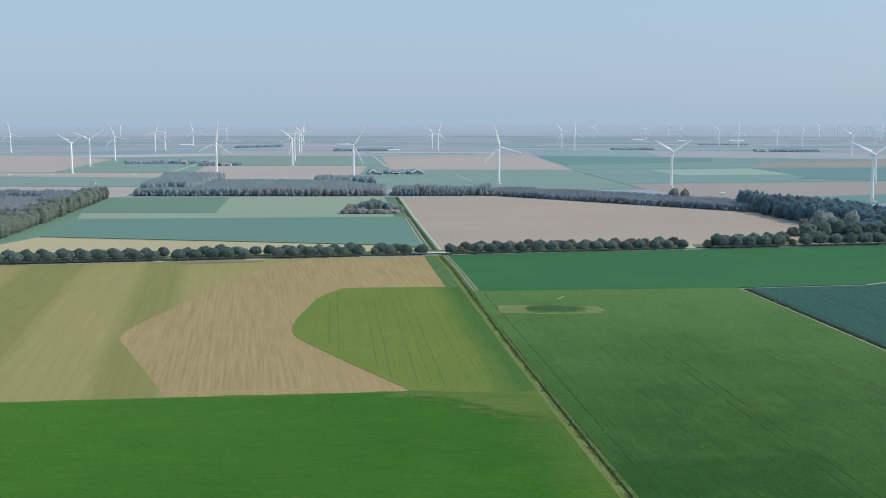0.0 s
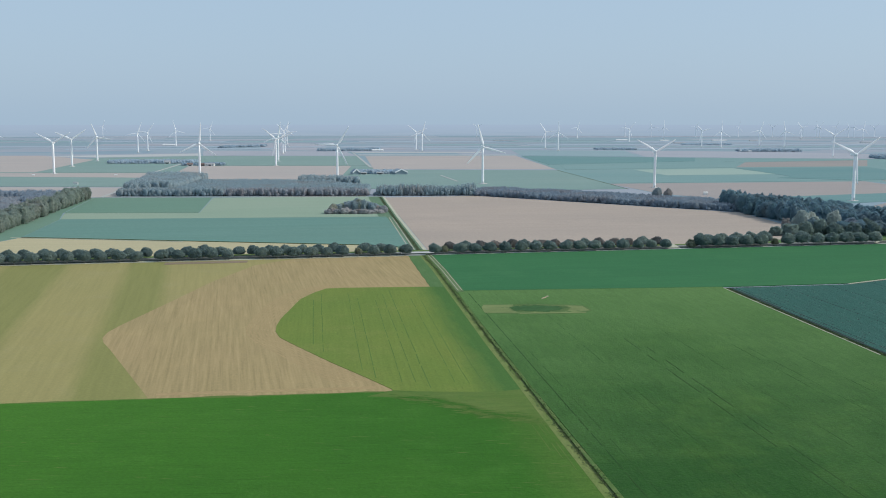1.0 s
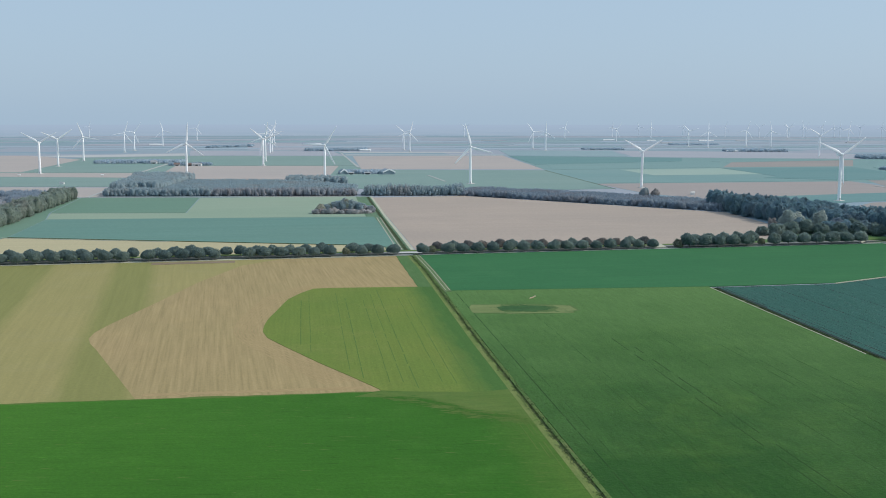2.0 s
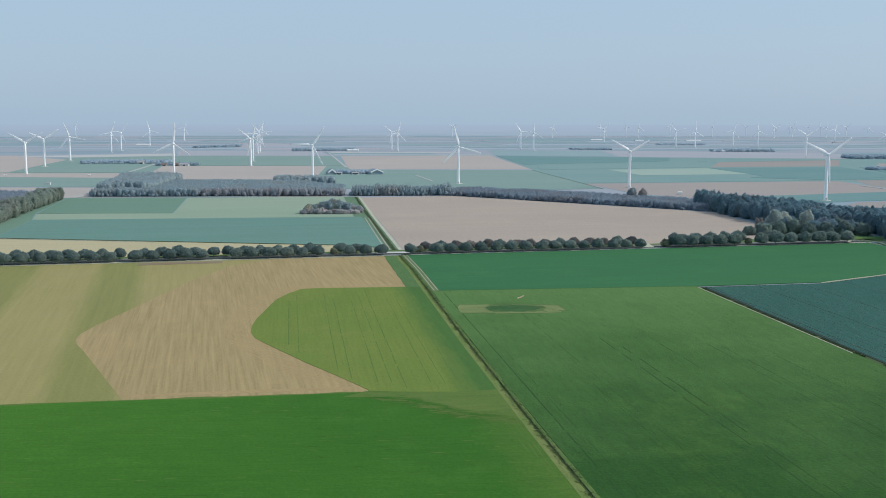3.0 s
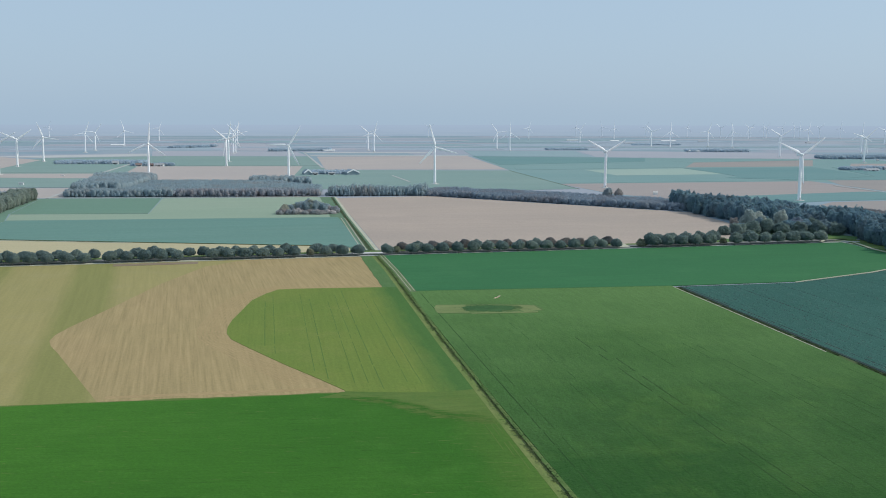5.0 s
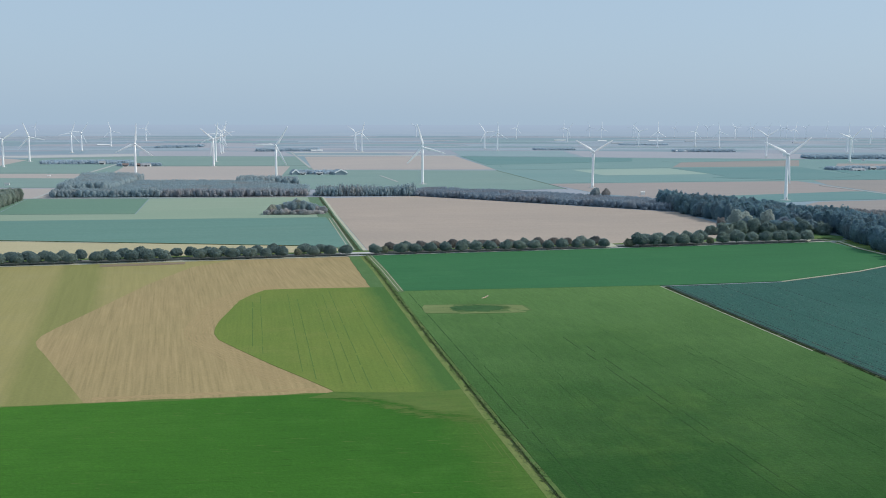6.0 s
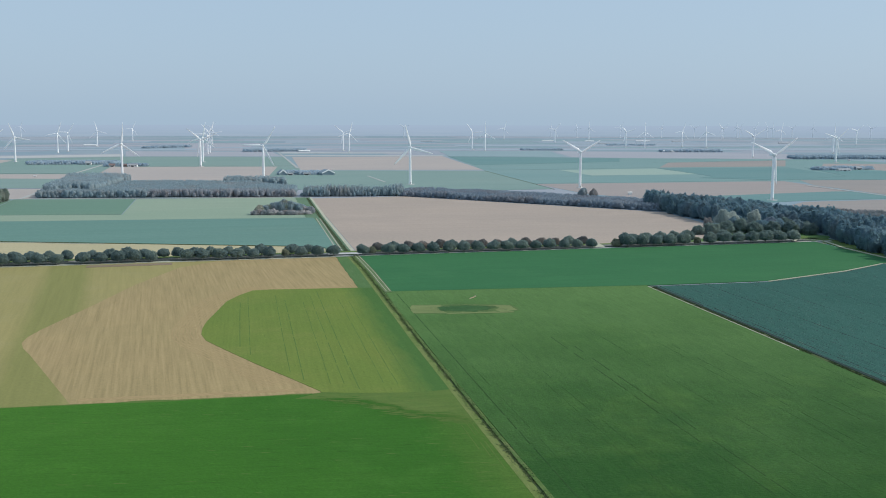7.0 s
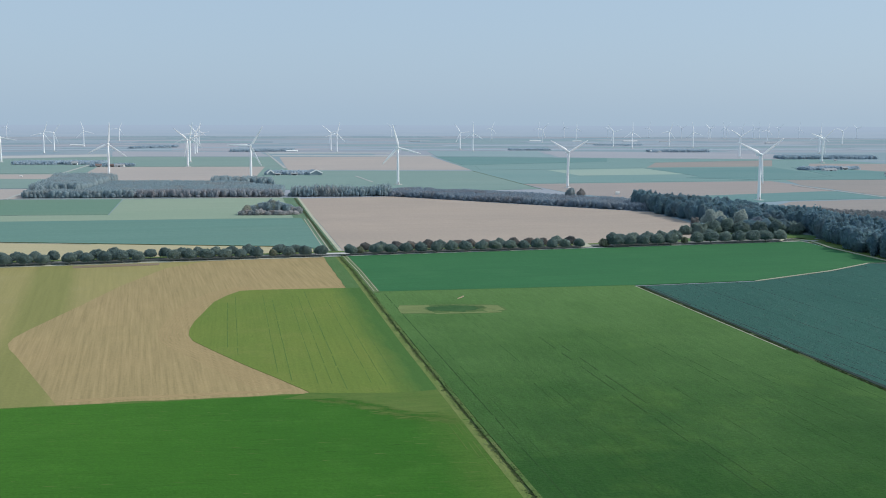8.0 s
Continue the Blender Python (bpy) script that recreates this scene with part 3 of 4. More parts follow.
band("verge", "pale dry edge of the green crop", "verge", "dry_verge", [(144.8, 333), (132.3, 470)], -0.3, 0.15, 0.0, 0.36)
band("track", "pale farm track across the fields", "track", "track_far", [(-313, 1030), (-320, 1100), (-345, 1250), (-390, 1560), (-412, 1797), (-424, 1943)], -1.8, 1.8, 0.0, 0.4)
band("track", "pale farm track across the fields", "track", "track_far", [(-173, 2483), (-87, 1670)], -2, 2, 0.0, 0.4)
band("track", "pale farm track across the fields", "track", "track_far", [(18, 1434), (37, 1291)], -1.5, 1.5, 0.0, 0.5)
band("track", "pale farm track across the fields", "track", "track_far", [(522, 1198), (533, 1006)], -2, 2, 0.0, 0.5)
band("ditch", "dark ditch between far fields", "ditch", "ditch", [(192.3, 1577), (217.3, 1150)], -0.6, 0.6, 0.0, 0.27)


band("track", "pale sandy track along the wood", "track", "wheel", [(-312, 1036), (-205, 1036), (-60, 1047)], -1.3, 1.3, 0.0, 0.3)
band("ditch", "thin dark ditch between stubble and crop", "ditch", "ditch", [(-258, 681), (-34, 636)], -0.7, 0.7, 0.0, 0.4)
band("verge", "pale dry edge of the stubble", "verge", "dry_verge", [(-264, 680.5), (-150, 657.5)], 0.7, 2.4, 0.0, 0.3)
band("track", "pale grassy field entrance", "track", "dry_verge", [on_road(152, -1), on_road(156, 18)], -3.5, 3.5, 0.0, 0.34)
band("verge", "rough grass at the foot of the wood", "verge", "verge", [(284, 668), (296, 640), (294, 604), (295, 572), (297, 540), (297, 470)], -9, 7, 0.0, 0.3)
band("verge", "pale grass edge between cabbages and green crop", "verge", "dry_verge", [(193, 481), (244, 511.5), (277, 537.6), (290, 536)], -0.3, 0.4, 0.0, 0.4)
band("track", "pale sandy path at the edge of the wood", "track", "dry_verge", [(272, 641), (279, 652), (287, 652), (292, 641), (290, 622), (288, 604), (290, 572), (292, 540)], -0.9, 0.9, 0.0, 0.45)
band("track", "pale sandy path at the edge of the wood", "track", "dry_verge", [(276, 640), (284, 641), (287, 628)], -0.8, 0.8, 0.0, 0.46)


# ---------------------------------------------------------------- trees
def sphere_arrays(level):
    bm = bmesh.new()
    bmesh.ops.create_icosphere(bm, subdivisions=level, radius=1.0)
    v = np.array([p.co[:] for p in bm.verts])
    f = np.array([[p.index for p in q.verts] for q in bm.faces])
    bm.free()
    return v, f


BALLS = {k: sphere_arrays(k) for k in (1, 2, 3)}


def canopy_arrays(rng, height, width, leaves, leaf, pointed=0.0, level=1, waist=0.85, lumps=12, rough=0.75, lump=0.36):
    """One crown of a closed wood: a lumpy dome on upright sides that reach the ground, with leaf clumps standing off it. waist: the width at the foot."""
    ball, tris = BALLS[level]
    top = min(max(0.6 * width, 0.5 * height), 0.7 * height) if pointed < 0.4 else 0.8 * height
    lobe = rng.normal(size=(lumps, 3))
    lobe[:, 2] = np.abs(lobe[:, 2]) * 0.9 - 0.2
    lobe /= np.linalg.norm(lobe, axis=1)[:, None]
    gain = rng.uniform(0.3 * lump, lump, lumps)
    lean = rng.normal(0, 0.08, 2)

    def swell(d):
        r = (0.76 + (gain * np.exp(-13 * (1 - d @ lobe.T))).max(axis=1))[:, None]
        up, down = np.clip(d[:, 2:3], 0, 1), np.clip(-d[:, 2:3], 0, 1)
        flat = d[:, :2] / np.maximum(np.linalg.norm(d[:, :2], axis=1, keepdims=True), 1e-3)
        rad = np.where(d[:, 2:3] > 0, np.sqrt(1 - up**2), np.sqrt(np.clip(1 - down**8, 0, 1)) * (1 - (1 - waist) * down))
        p = flat * rad * r * (1 - pointed * up**1.2) + lean * up
        z = np.where(d[:, 2:3] > 0, height - top + up * r * top, (height - top) * (1 - down))
        return np.concatenate([p * width / 2, z], 1)

    core = swell(ball)
    core = core * (0.93, 0.93, 0.97) + rng.normal(0, 0.025 * width, ball.shape) * (1, 1, 0.6)
    d = rng.normal(size=(leaves, 3))
    d[:, 2] += 0.3
    d /= np.linalg.norm(d, axis=1)[:, None]
    p = swell(d) + d * rng.uniform(-0.4, 0.45, (leaves, 1)) * leaf
    p[:, 2] = np.maximum(p[:, 2], 0.05)
    nrm = d + rng.normal(size=(leaves, 3)) * rough
    nrm /= np.linalg.norm(nrm, axis=1)[:, None]
    a = np.cross(nrm, rng.normal(size=(leaves, 3)))
    a /= np.linalg.norm(a, axis=1)[:, None]
    b = np.cross(nrm, a)
    s = leaf * rng.uniform(0.5, 1.2, (leaves, 1))
    a, b = a * s, b * s * rng.uniform(0.6, 1.0, (leaves, 1))
    v = np.stack([p - a - nrm * s * 0.25, p - b, p + a - nrm * s * 0.25, p + b], 1).reshape(-1, 3)
    return np.concatenate([core, v]), tris, np.arange(leaves * 4).reshape(-1, 4) + len(core)


def trunk_arrays(rng, height, radius, limbs=4):
    """A tapered trunk with a few limbs, as vertices and quads."""
    vs, fs = [], []

    def tube(p0, p1, r0, r1, seg=6):
        p0, p1 = np.array(p0, float), np.array(p1, float)
        ax = (p1 - p0) / np.linalg.norm(p1 - p0)
        s = np.cross(ax, (0.3, 0.9, 0.1))
        s /= np.linalg.norm(s)
        t = np.cross(ax, s)
        k0 = sum(len(x) for x in vs)
        ang = np.arange(seg) * 2 * np.pi / seg
        ring = np.cos(ang)[:, None] * s + np.sin(ang)[:, None] * t
        vs.append(np.concatenate([p0 + ring * r0, p1 + ring * r1]))
        for k in range(seg):
            fs.append((k0 + k, k0 + (k + 1) % seg, k0 + seg + (k + 1) % seg, k0 + seg + k))

    tube((0, 0, 0), (0, 0, height * 0.3), radius, radius * 0.75)
    tube((0, 0, height * 0.3), (0.1, 0.05, height * 0.75), radius * 0.75, radius * 0.25)
    for k in range(limbs):
        a = 2 * math.pi * k / limbs + rng.uniform(-0.4, 0.4)
        z = height * rng.uniform(0.28, 0.5)
        r = height * rng.uniform(0.18, 0.3)
        tube((0, 0, z), (r * math.cos(a), r * math.sin(a), z + r * 0.9), radius * 0.4, radius * 0.1, 5)
    return np.concatenate(vs), np.array(fs)


def mesh_from(name, v, f, mat):
    me = bpy.data.meshes.new(name)
    me.from_pydata(v.tolist(), [], f if isinstance(f, list) else f.tolist())
    me.materials.append(mat)
    return me


def tree(seed, height, width, base, leaves, leaf, mat, label, name="tree", lobes=14, pointed=0.0, category="tree", group=""):
    rng = np.random.default_rng(seed)
    root = tagged(new(name), label, category, group)
    v, f = trunk_arrays(rng, height, height * 0.028)
    t = new("trunk", mesh_from("trunk", v, f, M["bark"]))
    t.parent = root
    base = max(base, 0.0)
    v, f, f2 = canopy_arrays(rng, height - base, width, leaves, leaf, pointed, 3, 1.1, lobes + 8, 0.6, 0.42)
    v[:, 2] += base
    c = new("crown", mesh_from("crown", v, f.tolist() + f2.tolist(), M[mat]))
    c.data.polygons.foreach_set("use_smooth", [True] * len(f) + [False] * len(f2))
    c.parent = root
    return root


def stand(root, x, y, turn, s=1.0):
    root.matrix_basis = pose(x, y, 0, 0, 0, turn) @ Matrix.Diagonal((s, s, s, 1))


# road trees: eight kinds, copied along both rows
def roadside_tree(seed, height, width, mat, label):
    """A pruned street tree: a bare pale stem under a domed crown with a flat underside."""
    rng = np.random.default_rng(seed)
    root = tagged(new("roadside_tree"), label, "tree", "trees along the road")
    v, f = trunk_arrays(rng, height * 0.85, 0.2)
    t = new("trunk", mesh_from("trunk", v, f, M["bark_pale"]))
    t.parent = root
    base = 1.5
    v, f, f2 = canopy_arrays(rng, height - base, width, 1400, 0.32, 0.0, 3, 1.1, 18, 0.5, 0.26)
    v[:, 2] += base + 0.15 * np.sin(v[:, 0] * 2.3) * np.cos(v[:, 1] * 2.7)
    c = new("crown", mesh_from("crown", v, f.tolist() + f2.tolist(), M[mat]))
    c.data.polygons.foreach_set("use_smooth", [True] * len(f) + [False] * len(f2))
    c.parent = root
    return root


rnd = random.Random(5)
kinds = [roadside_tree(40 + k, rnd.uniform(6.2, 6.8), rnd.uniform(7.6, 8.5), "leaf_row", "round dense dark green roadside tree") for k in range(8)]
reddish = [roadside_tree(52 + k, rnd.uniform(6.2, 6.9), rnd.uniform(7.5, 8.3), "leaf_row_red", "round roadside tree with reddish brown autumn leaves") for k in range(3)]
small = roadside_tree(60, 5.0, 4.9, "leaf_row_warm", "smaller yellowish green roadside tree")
# rows in front of and behind the road: first tree, spacing, how many, size
FRONT = [(-298.7, 8.63, 18, 1.0), (-138.5, 8.6, 5, 1.0), (-86.5, 8.75, 6, 1.0), (-25.2, 8.6, 3, 1.0), (9.2, 8.4, 1, 1.0), (23.0, 8.75, 15, 1.0), (168.2, 9.2, 5, 1.28), (222.2, 9.6, 7, 1.3)]
BACK = [(-297.9, 8.83, 18, 1.0), (-135.0, 9.1, 5, 1.0), (-90.5, 8.85, 6, 1.0), (-28.7, 8.75, 2, 0.95), (20.0, 8.9, 15, 1.0), (176.5, 9.5, 5, 1.2)]
used = []
spots = [(a + step * k, n0, size) for n0, rows in ((-4.3, FRONT), (8.0, BACK)) for a, step, count, size in rows for k in range(count)]
for k, (u, n0, size) in enumerate(spots):
    x, y = on_road(u + rnd.uniform(-0.5, 0.5), n0 + rnd.uniform(-0.3, 0.3))
    src = kinds[k % 8]
    if n0 > 0 and 15 < u < 160 and k % 4:
        src = reddish[k % 3]
    ob = copy_thing(src, Matrix()) if src in used else src
    used.append(src)
    ob.name = "roadside_tree"
    stand(ob, x, y, rnd.uniform(0, 360), rnd.uniform(0.92, 1.08) * size)
for k, u in enumerate((14.0, -34.0, 214.2)):
    ob = small if k == 0 else copy_thing(small, Matrix())
    ob.name = "roadside_tree"
    stand(ob, *on_road(u, -4.3), 70 * k)


def inside(x, y, poly):
    hit = False
    for (x0, y0), (x1, y1) in zip(poly, poly[1:] + poly[:1]):
        if (y0 > y) != (y1 > y) and x < (x1 - x0) * (y - y0) / (y1 - y0) + x0:
            hit = not hit
    return hit


def wood(seed, label, poly, step, h0, h1, mat, leaves, leaf, pointed=0.0, wide=1.75, level=1, lump=0.36):
    """A whole wood as one mass: crowns and trunks of many trees joined. wide: a crown's width in steps."""
    rng = np.random.default_rng(seed)
    vs, faces, trunks, kv = [], [], [], 0
    xs, ys = [p[0] for p in poly], [p[1] for p in poly]
    x = min(xs)
    while x < max(xs):
        y = min(ys)
        while y < max(ys):
            px, py = x + rng.uniform(-0.42, 0.42) * step, y + rng.uniform(-0.42, 0.42) * step
            if inside(px, py, poly):
                h = h0 + (h1 - h0) * (0.35 * rng.uniform(0, 1) + 0.65 * min(max(0.5 + 1.1 * noise.noise((px * 0.03, py * 0.03, seed)), 0), 1))
                v, f, f2 = canopy_arrays(rng, h, step * wide * rng.uniform(0.65, 1.35), leaves, leaf, pointed, level, 0.85, 12, 0.65 if level > 1 else 0.42, lump)
                vs.append(v + (px, py, 0))
                faces += (f + kv).tolist() + (f2 + kv).tolist()
                kv += len(v)
                trunks.append((px, py, h))
                if not inside(px, py - 1.6 * step, poly):
                    # shrubs and low limbs close the wood's front
                    for _ in range(3):
                        v, f, f2 = canopy_arrays(rng, h * rng.uniform(0.25, 0.85), step * wide * rng.uniform(0.35, 0.9), leaves // 2, leaf, 0.3, level, 1.0, 8, 0.85 if level > 1 else 0.5, lump)
                        vs.append(v + (px + rng.uniform(-0.8, 0.8) * step, py - rng.uniform(0.1, 0.9) * step, 0))
                        faces += (f + kv).tolist() + (f2 + kv).tolist()
                        kv += len(v)
            y += step
        x += step
    crowns = len(faces)
    r = 0.2
    for px, py, h in trunks:
        vs.append(np.array([(px - r, py, 0), (px + r, py, 0), (px, py + r, 0), (px, py, h * 0.6)]))
        faces += [(kv, kv + 1, kv + 3), (kv + 1, kv + 2, kv + 3), (kv + 2, kv, kv + 3)]
        kv += 4
    me = bpy.data.meshes.new("wood")
    me.from_pydata(np.concatenate(vs).tolist(), [], faces)
    me.polygons.foreach_set("use_smooth", [len(f) == 3 for f in faces])
    me.materials.append(M[mat])
    me.materials.append(M["bark"])
    idx = np.zeros(len(faces), dtype=np.int32)
    idx[crowns:] = 1
    me.polygons.foreach_set("material_index", idx)
    return tagged(new("wood", me), label, "wood", "woods of the plain", "stuff")


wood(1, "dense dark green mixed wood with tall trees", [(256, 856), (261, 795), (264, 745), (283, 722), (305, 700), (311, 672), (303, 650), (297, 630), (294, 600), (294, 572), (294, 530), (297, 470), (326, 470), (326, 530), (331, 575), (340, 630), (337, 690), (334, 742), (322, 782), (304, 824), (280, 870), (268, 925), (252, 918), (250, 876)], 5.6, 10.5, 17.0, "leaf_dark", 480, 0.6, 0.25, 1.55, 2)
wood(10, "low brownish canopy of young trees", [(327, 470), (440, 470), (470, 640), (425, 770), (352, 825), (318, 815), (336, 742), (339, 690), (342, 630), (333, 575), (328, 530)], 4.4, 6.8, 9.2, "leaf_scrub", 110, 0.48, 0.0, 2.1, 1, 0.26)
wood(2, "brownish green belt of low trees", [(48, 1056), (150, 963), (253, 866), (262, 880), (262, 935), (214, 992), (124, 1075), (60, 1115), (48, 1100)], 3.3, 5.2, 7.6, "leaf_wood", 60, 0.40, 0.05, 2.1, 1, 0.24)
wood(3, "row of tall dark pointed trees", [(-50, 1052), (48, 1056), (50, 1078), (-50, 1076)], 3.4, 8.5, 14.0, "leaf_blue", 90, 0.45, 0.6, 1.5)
wood(4, "wide wood tinted haze-blue, with brownish tree tops", [(-303, 1048), (-200, 1050), (-200, 1064), (-58, 1066), (-60, 1120), (-120, 1210), (-318, 1220), (-306, 1130)], 3.3, 7.8, 9.6, "leaf_blue", 40, 0.45, 0.05, 2.1, 1, 0.24)
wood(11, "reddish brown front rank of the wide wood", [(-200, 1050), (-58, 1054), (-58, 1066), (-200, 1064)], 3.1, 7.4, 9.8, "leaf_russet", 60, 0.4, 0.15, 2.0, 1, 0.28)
wood(5, "taller part of the wood, tinted haze-blue", [(-301, 1068), (-252, 1082), (-258, 1265), (-328, 1265), (-312, 1180)], 3.8, 12.2, 16.8, "leaf_blue", 60, 0.5, 0.1, 2.1, 1, 0.26)
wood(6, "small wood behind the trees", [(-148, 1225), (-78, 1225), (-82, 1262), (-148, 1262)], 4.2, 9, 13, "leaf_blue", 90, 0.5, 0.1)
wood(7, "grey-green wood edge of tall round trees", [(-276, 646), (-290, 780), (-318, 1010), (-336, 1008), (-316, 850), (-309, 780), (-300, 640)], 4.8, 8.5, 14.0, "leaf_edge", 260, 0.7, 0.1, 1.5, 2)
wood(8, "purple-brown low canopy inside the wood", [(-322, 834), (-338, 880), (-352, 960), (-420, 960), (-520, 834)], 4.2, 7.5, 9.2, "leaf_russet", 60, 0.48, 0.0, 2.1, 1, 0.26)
wood(9, "back of the wood, tinted haze-blue", [(-330, 900), (-340, 1004), (-470, 1000), (-450, 965), (-356, 962), (-341, 900)], 4.4, 9.5, 12, "leaf_wood", 90, 0.5)
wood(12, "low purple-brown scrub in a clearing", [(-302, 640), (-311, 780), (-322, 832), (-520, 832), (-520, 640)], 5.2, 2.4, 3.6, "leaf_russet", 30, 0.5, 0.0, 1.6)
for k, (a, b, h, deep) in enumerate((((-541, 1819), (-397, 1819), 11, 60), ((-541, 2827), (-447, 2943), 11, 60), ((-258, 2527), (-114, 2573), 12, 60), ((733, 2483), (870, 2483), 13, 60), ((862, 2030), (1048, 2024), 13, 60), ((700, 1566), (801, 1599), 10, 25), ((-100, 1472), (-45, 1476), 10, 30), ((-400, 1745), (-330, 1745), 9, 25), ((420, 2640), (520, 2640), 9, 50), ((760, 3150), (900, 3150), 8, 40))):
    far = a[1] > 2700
    wood(20 + k, "distant clump of trees, tinted haze-blue", [a, b, (b[0], b[1] + deep), (a[0], a[1] + deep)], 9.0 if far else 5.0, h * 0.45, h * 0.72, "leaf_far", 40, 1.6 if far else 0.8, 0.0, 1.9, 1, 0.15)

# clump of shrubs in the meadow
rnd = random.Random(9)
for k in range(18):
    # tall rounded trees in the middle and one at the end, low shrubs round them
    x = -73 + k * 2.2 + rnd.uniform(-1, 1)
    h = (6.0 + 6.5 * max(1 - abs((x + 55) / 19), 0)) * rnd.uniform(0.85, 1.08)
    t = tree(200 + k, h, rnd.uniform(7.0, 9.5), 0.0, 900, 0.45, "leaf_lilac" if x > -44 and k % 2 else "leaf_blue" if k % 3 else "leaf_edge", "grey-green bushy tree in the meadow clump", "bushy_tree", 10, 0.0, "tree", "clump in the meadow")
    stand(t, x, 857 + rnd.uniform(0, 10), rnd.uniform(0, 360))
for k in range(16):
    x = -80 + k * 2.8 + rnd.uniform(-1, 1)
    t = tree(230 + k, rnd.uniform(3.2, 5.0), rnd.uniform(5.0, 7.0), 0.0, 400, 0.4, "leaf_rust" if k in (2, 9) else "leaf_lilac", "rusty brown shrub in the meadow clump" if k in (2, 9) else "lilac-grey low shrub in the meadow clump", "shrub", 8, 0.0, "shrub", "shrubs round the meadow clump")
    stand(t, x, 850 + rnd.uniform(0, 4), rnd.uniform(0, 360))
stand(tree(199, 7.5, 9.0, 0.0, 700, 0.42, "leaf_edge", "round grey-green tree at the end of the meadow clump", "bushy_tree", 10, 0.0, "tree", "clump in the meadow"), -76, 856, 0)

# silvery and rusty trees at the corner of the wood: place, height, width, leaves
CORNER = [(249, 705, 15.5, 11.5, "leaf_pale"), (257, 708, 13, 9, "leaf_pale"), (271, 706, 15, 9, "leaf_pale"), (258, 696, 10, 12, "leaf_row"), (247, 692, 9, 12, "leaf_row"), (236, 689, 8, 11, "leaf_row"), (226, 687, 6, 9, "leaf_row"), (265, 688, 8, 11, "leaf_row"), (277, 688, 8, 11, "leaf_row"), (289, 686, 8.5, 11, "leaf_row"), (300, 681, 8, 10, "leaf_row"),
          (237, 699, 10, 6.5, "leaf_rust"), (281, 701, 10.5, 12, "leaf_wood"), (268, 694, 7.5, 10, "leaf_row"), (291, 699, 9.5, 12, "leaf_row"), (302, 690, 8, 9, "leaf_row"), (247, 712, 9, 9, "leaf_row"), (262, 712, 10, 10, "leaf_dark"), (310, 664, 5.5, 5, "leaf_wood"), (284, 694, 9, 12, "leaf_dark"), (274, 697, 9.5, 12, "leaf_dark"), (253, 699, 10, 12, "leaf_dark"), (296, 693, 9, 11, "leaf_dark"), (241, 697, 7, 9, "leaf_dark")]
CORNER_WORDS = {"leaf_pale": "silvery pale-leaved tree at the wood edge", "leaf_wood": "grey-green tree at the wood edge", "leaf_rust": "rusty brown tree at the wood edge", "leaf_row": "low dark bushy tree at the field corner", "leaf_dark": "dark green tree at the wood edge"}
for k, (x, y, h, w, mat) in enumerate(CORNER):
    stand(tree(300 + k, h, w, -0.6, 1500, 0.5, mat, CORNER_WORDS[mat], "tree", 18, 0.0, "tree", "trees at the wood corner"), x, y, 40 * k)
stand(tree(330, 5.5, 6.0, 0.8, 300, 0.6, "leaf_row_warm", "small yellowish olive tree by the field gate"), *on_road(162, -3.2), 0)
stand(tree(331, 13, 9.5, 0.2, 420, 0.6, "leaf_blue", "dark bushy tree rising out of the tree belt", "tree", 9, 0.2), 213, 986, 0)
stand(tree(332, 12, 8.5, 0.2, 420, 0.6, "leaf_rust", "reddish tree rising out of the tree belt", "tree", 9, 0.2), 223, 984, 0)


# ---------------------------------------------------------------- wind turbines
HUB, BLADE = 43.0, 27.8


def blade_mesh():
    """A tapered, twisted blade with a thick root, along +z from the hub's middle."""
    bm = bmesh.new()
    rings = []
    for z, chord, thick, twist in ((0.6, 1.1, 1.1, 0), (2.0, 1.15, 1.0, 4), (4.8, 3.0, 0.65, 14), (9, 2.7, 0.45, 9), (14.5, 2.15, 0.3, 5), (21, 1.6, 0.19, 2), (26, 1.05, 0.11, 0), (BLADE, 0.15, 0.03, 0)):
        a = radians(twist)
        ring = []
        for k in range(10):
            t = 2 * math.pi * k / 10
            x, y = chord * (0.5 * math.cos(t) + (0.18 if z > 3 else 0)), thick * 0.5 * math.sin(t)
            ring.append(bm.verts.new((x * math.cos(a) - y * math.sin(a), x * math.sin(a) + y * math.cos(a), z)))
        rings.append(ring)
    for p, q in zip(rings, rings[1:]):
        for k in range(10):
            bm.faces.new((p[k], p[(k + 1) % 10], q[(k + 1) % 10], q[k])).smooth = True
    bm.faces.new(rings[0][::-1])
    bm.faces.new(rings[-1])
    return mesh_of("blade", bm, M["white"])


TOWER = mesh_of("tower", lathe_bm([(1.65, 0), (1.62, 0.3), (1.56, 4), (1.42, 16), (1.25, 30), (1.08, HUB - 1.4)], 20), M["white"])
FOOT = mesh_of("foundation", lathe_bm([(5.0, 0), (5.0, 0.45), (2.6, 0.75)], 20), M["concrete"])
bm = bmesh.new()
box_bm(bm, -1.3, 1.3, -1.6, 6.4, HUB - 1.4, HUB + 1.5)
bmesh.ops.bevel(bm, geom=bm.edges[:], offset=0.45, segments=2, affect="EDGES")
NACELLE = mesh_of("nacelle", bm, M["white"])
bm = lathe_bm([(1.25, 0.0), (1.3, 0.6), (1.15, 1.4), (0.75, 2.0), (0.15, 2.3)], 14)
bmesh.ops.transform(bm, matrix=Matrix.Translation((0, -1.6, HUB)) @ Matrix.Rotation(radians(90), 4, "X"), verts=bm.verts)
SPINNER = mesh_of("rotor_hub", bm, M["white"])
BLADE_ME = blade_mesh()
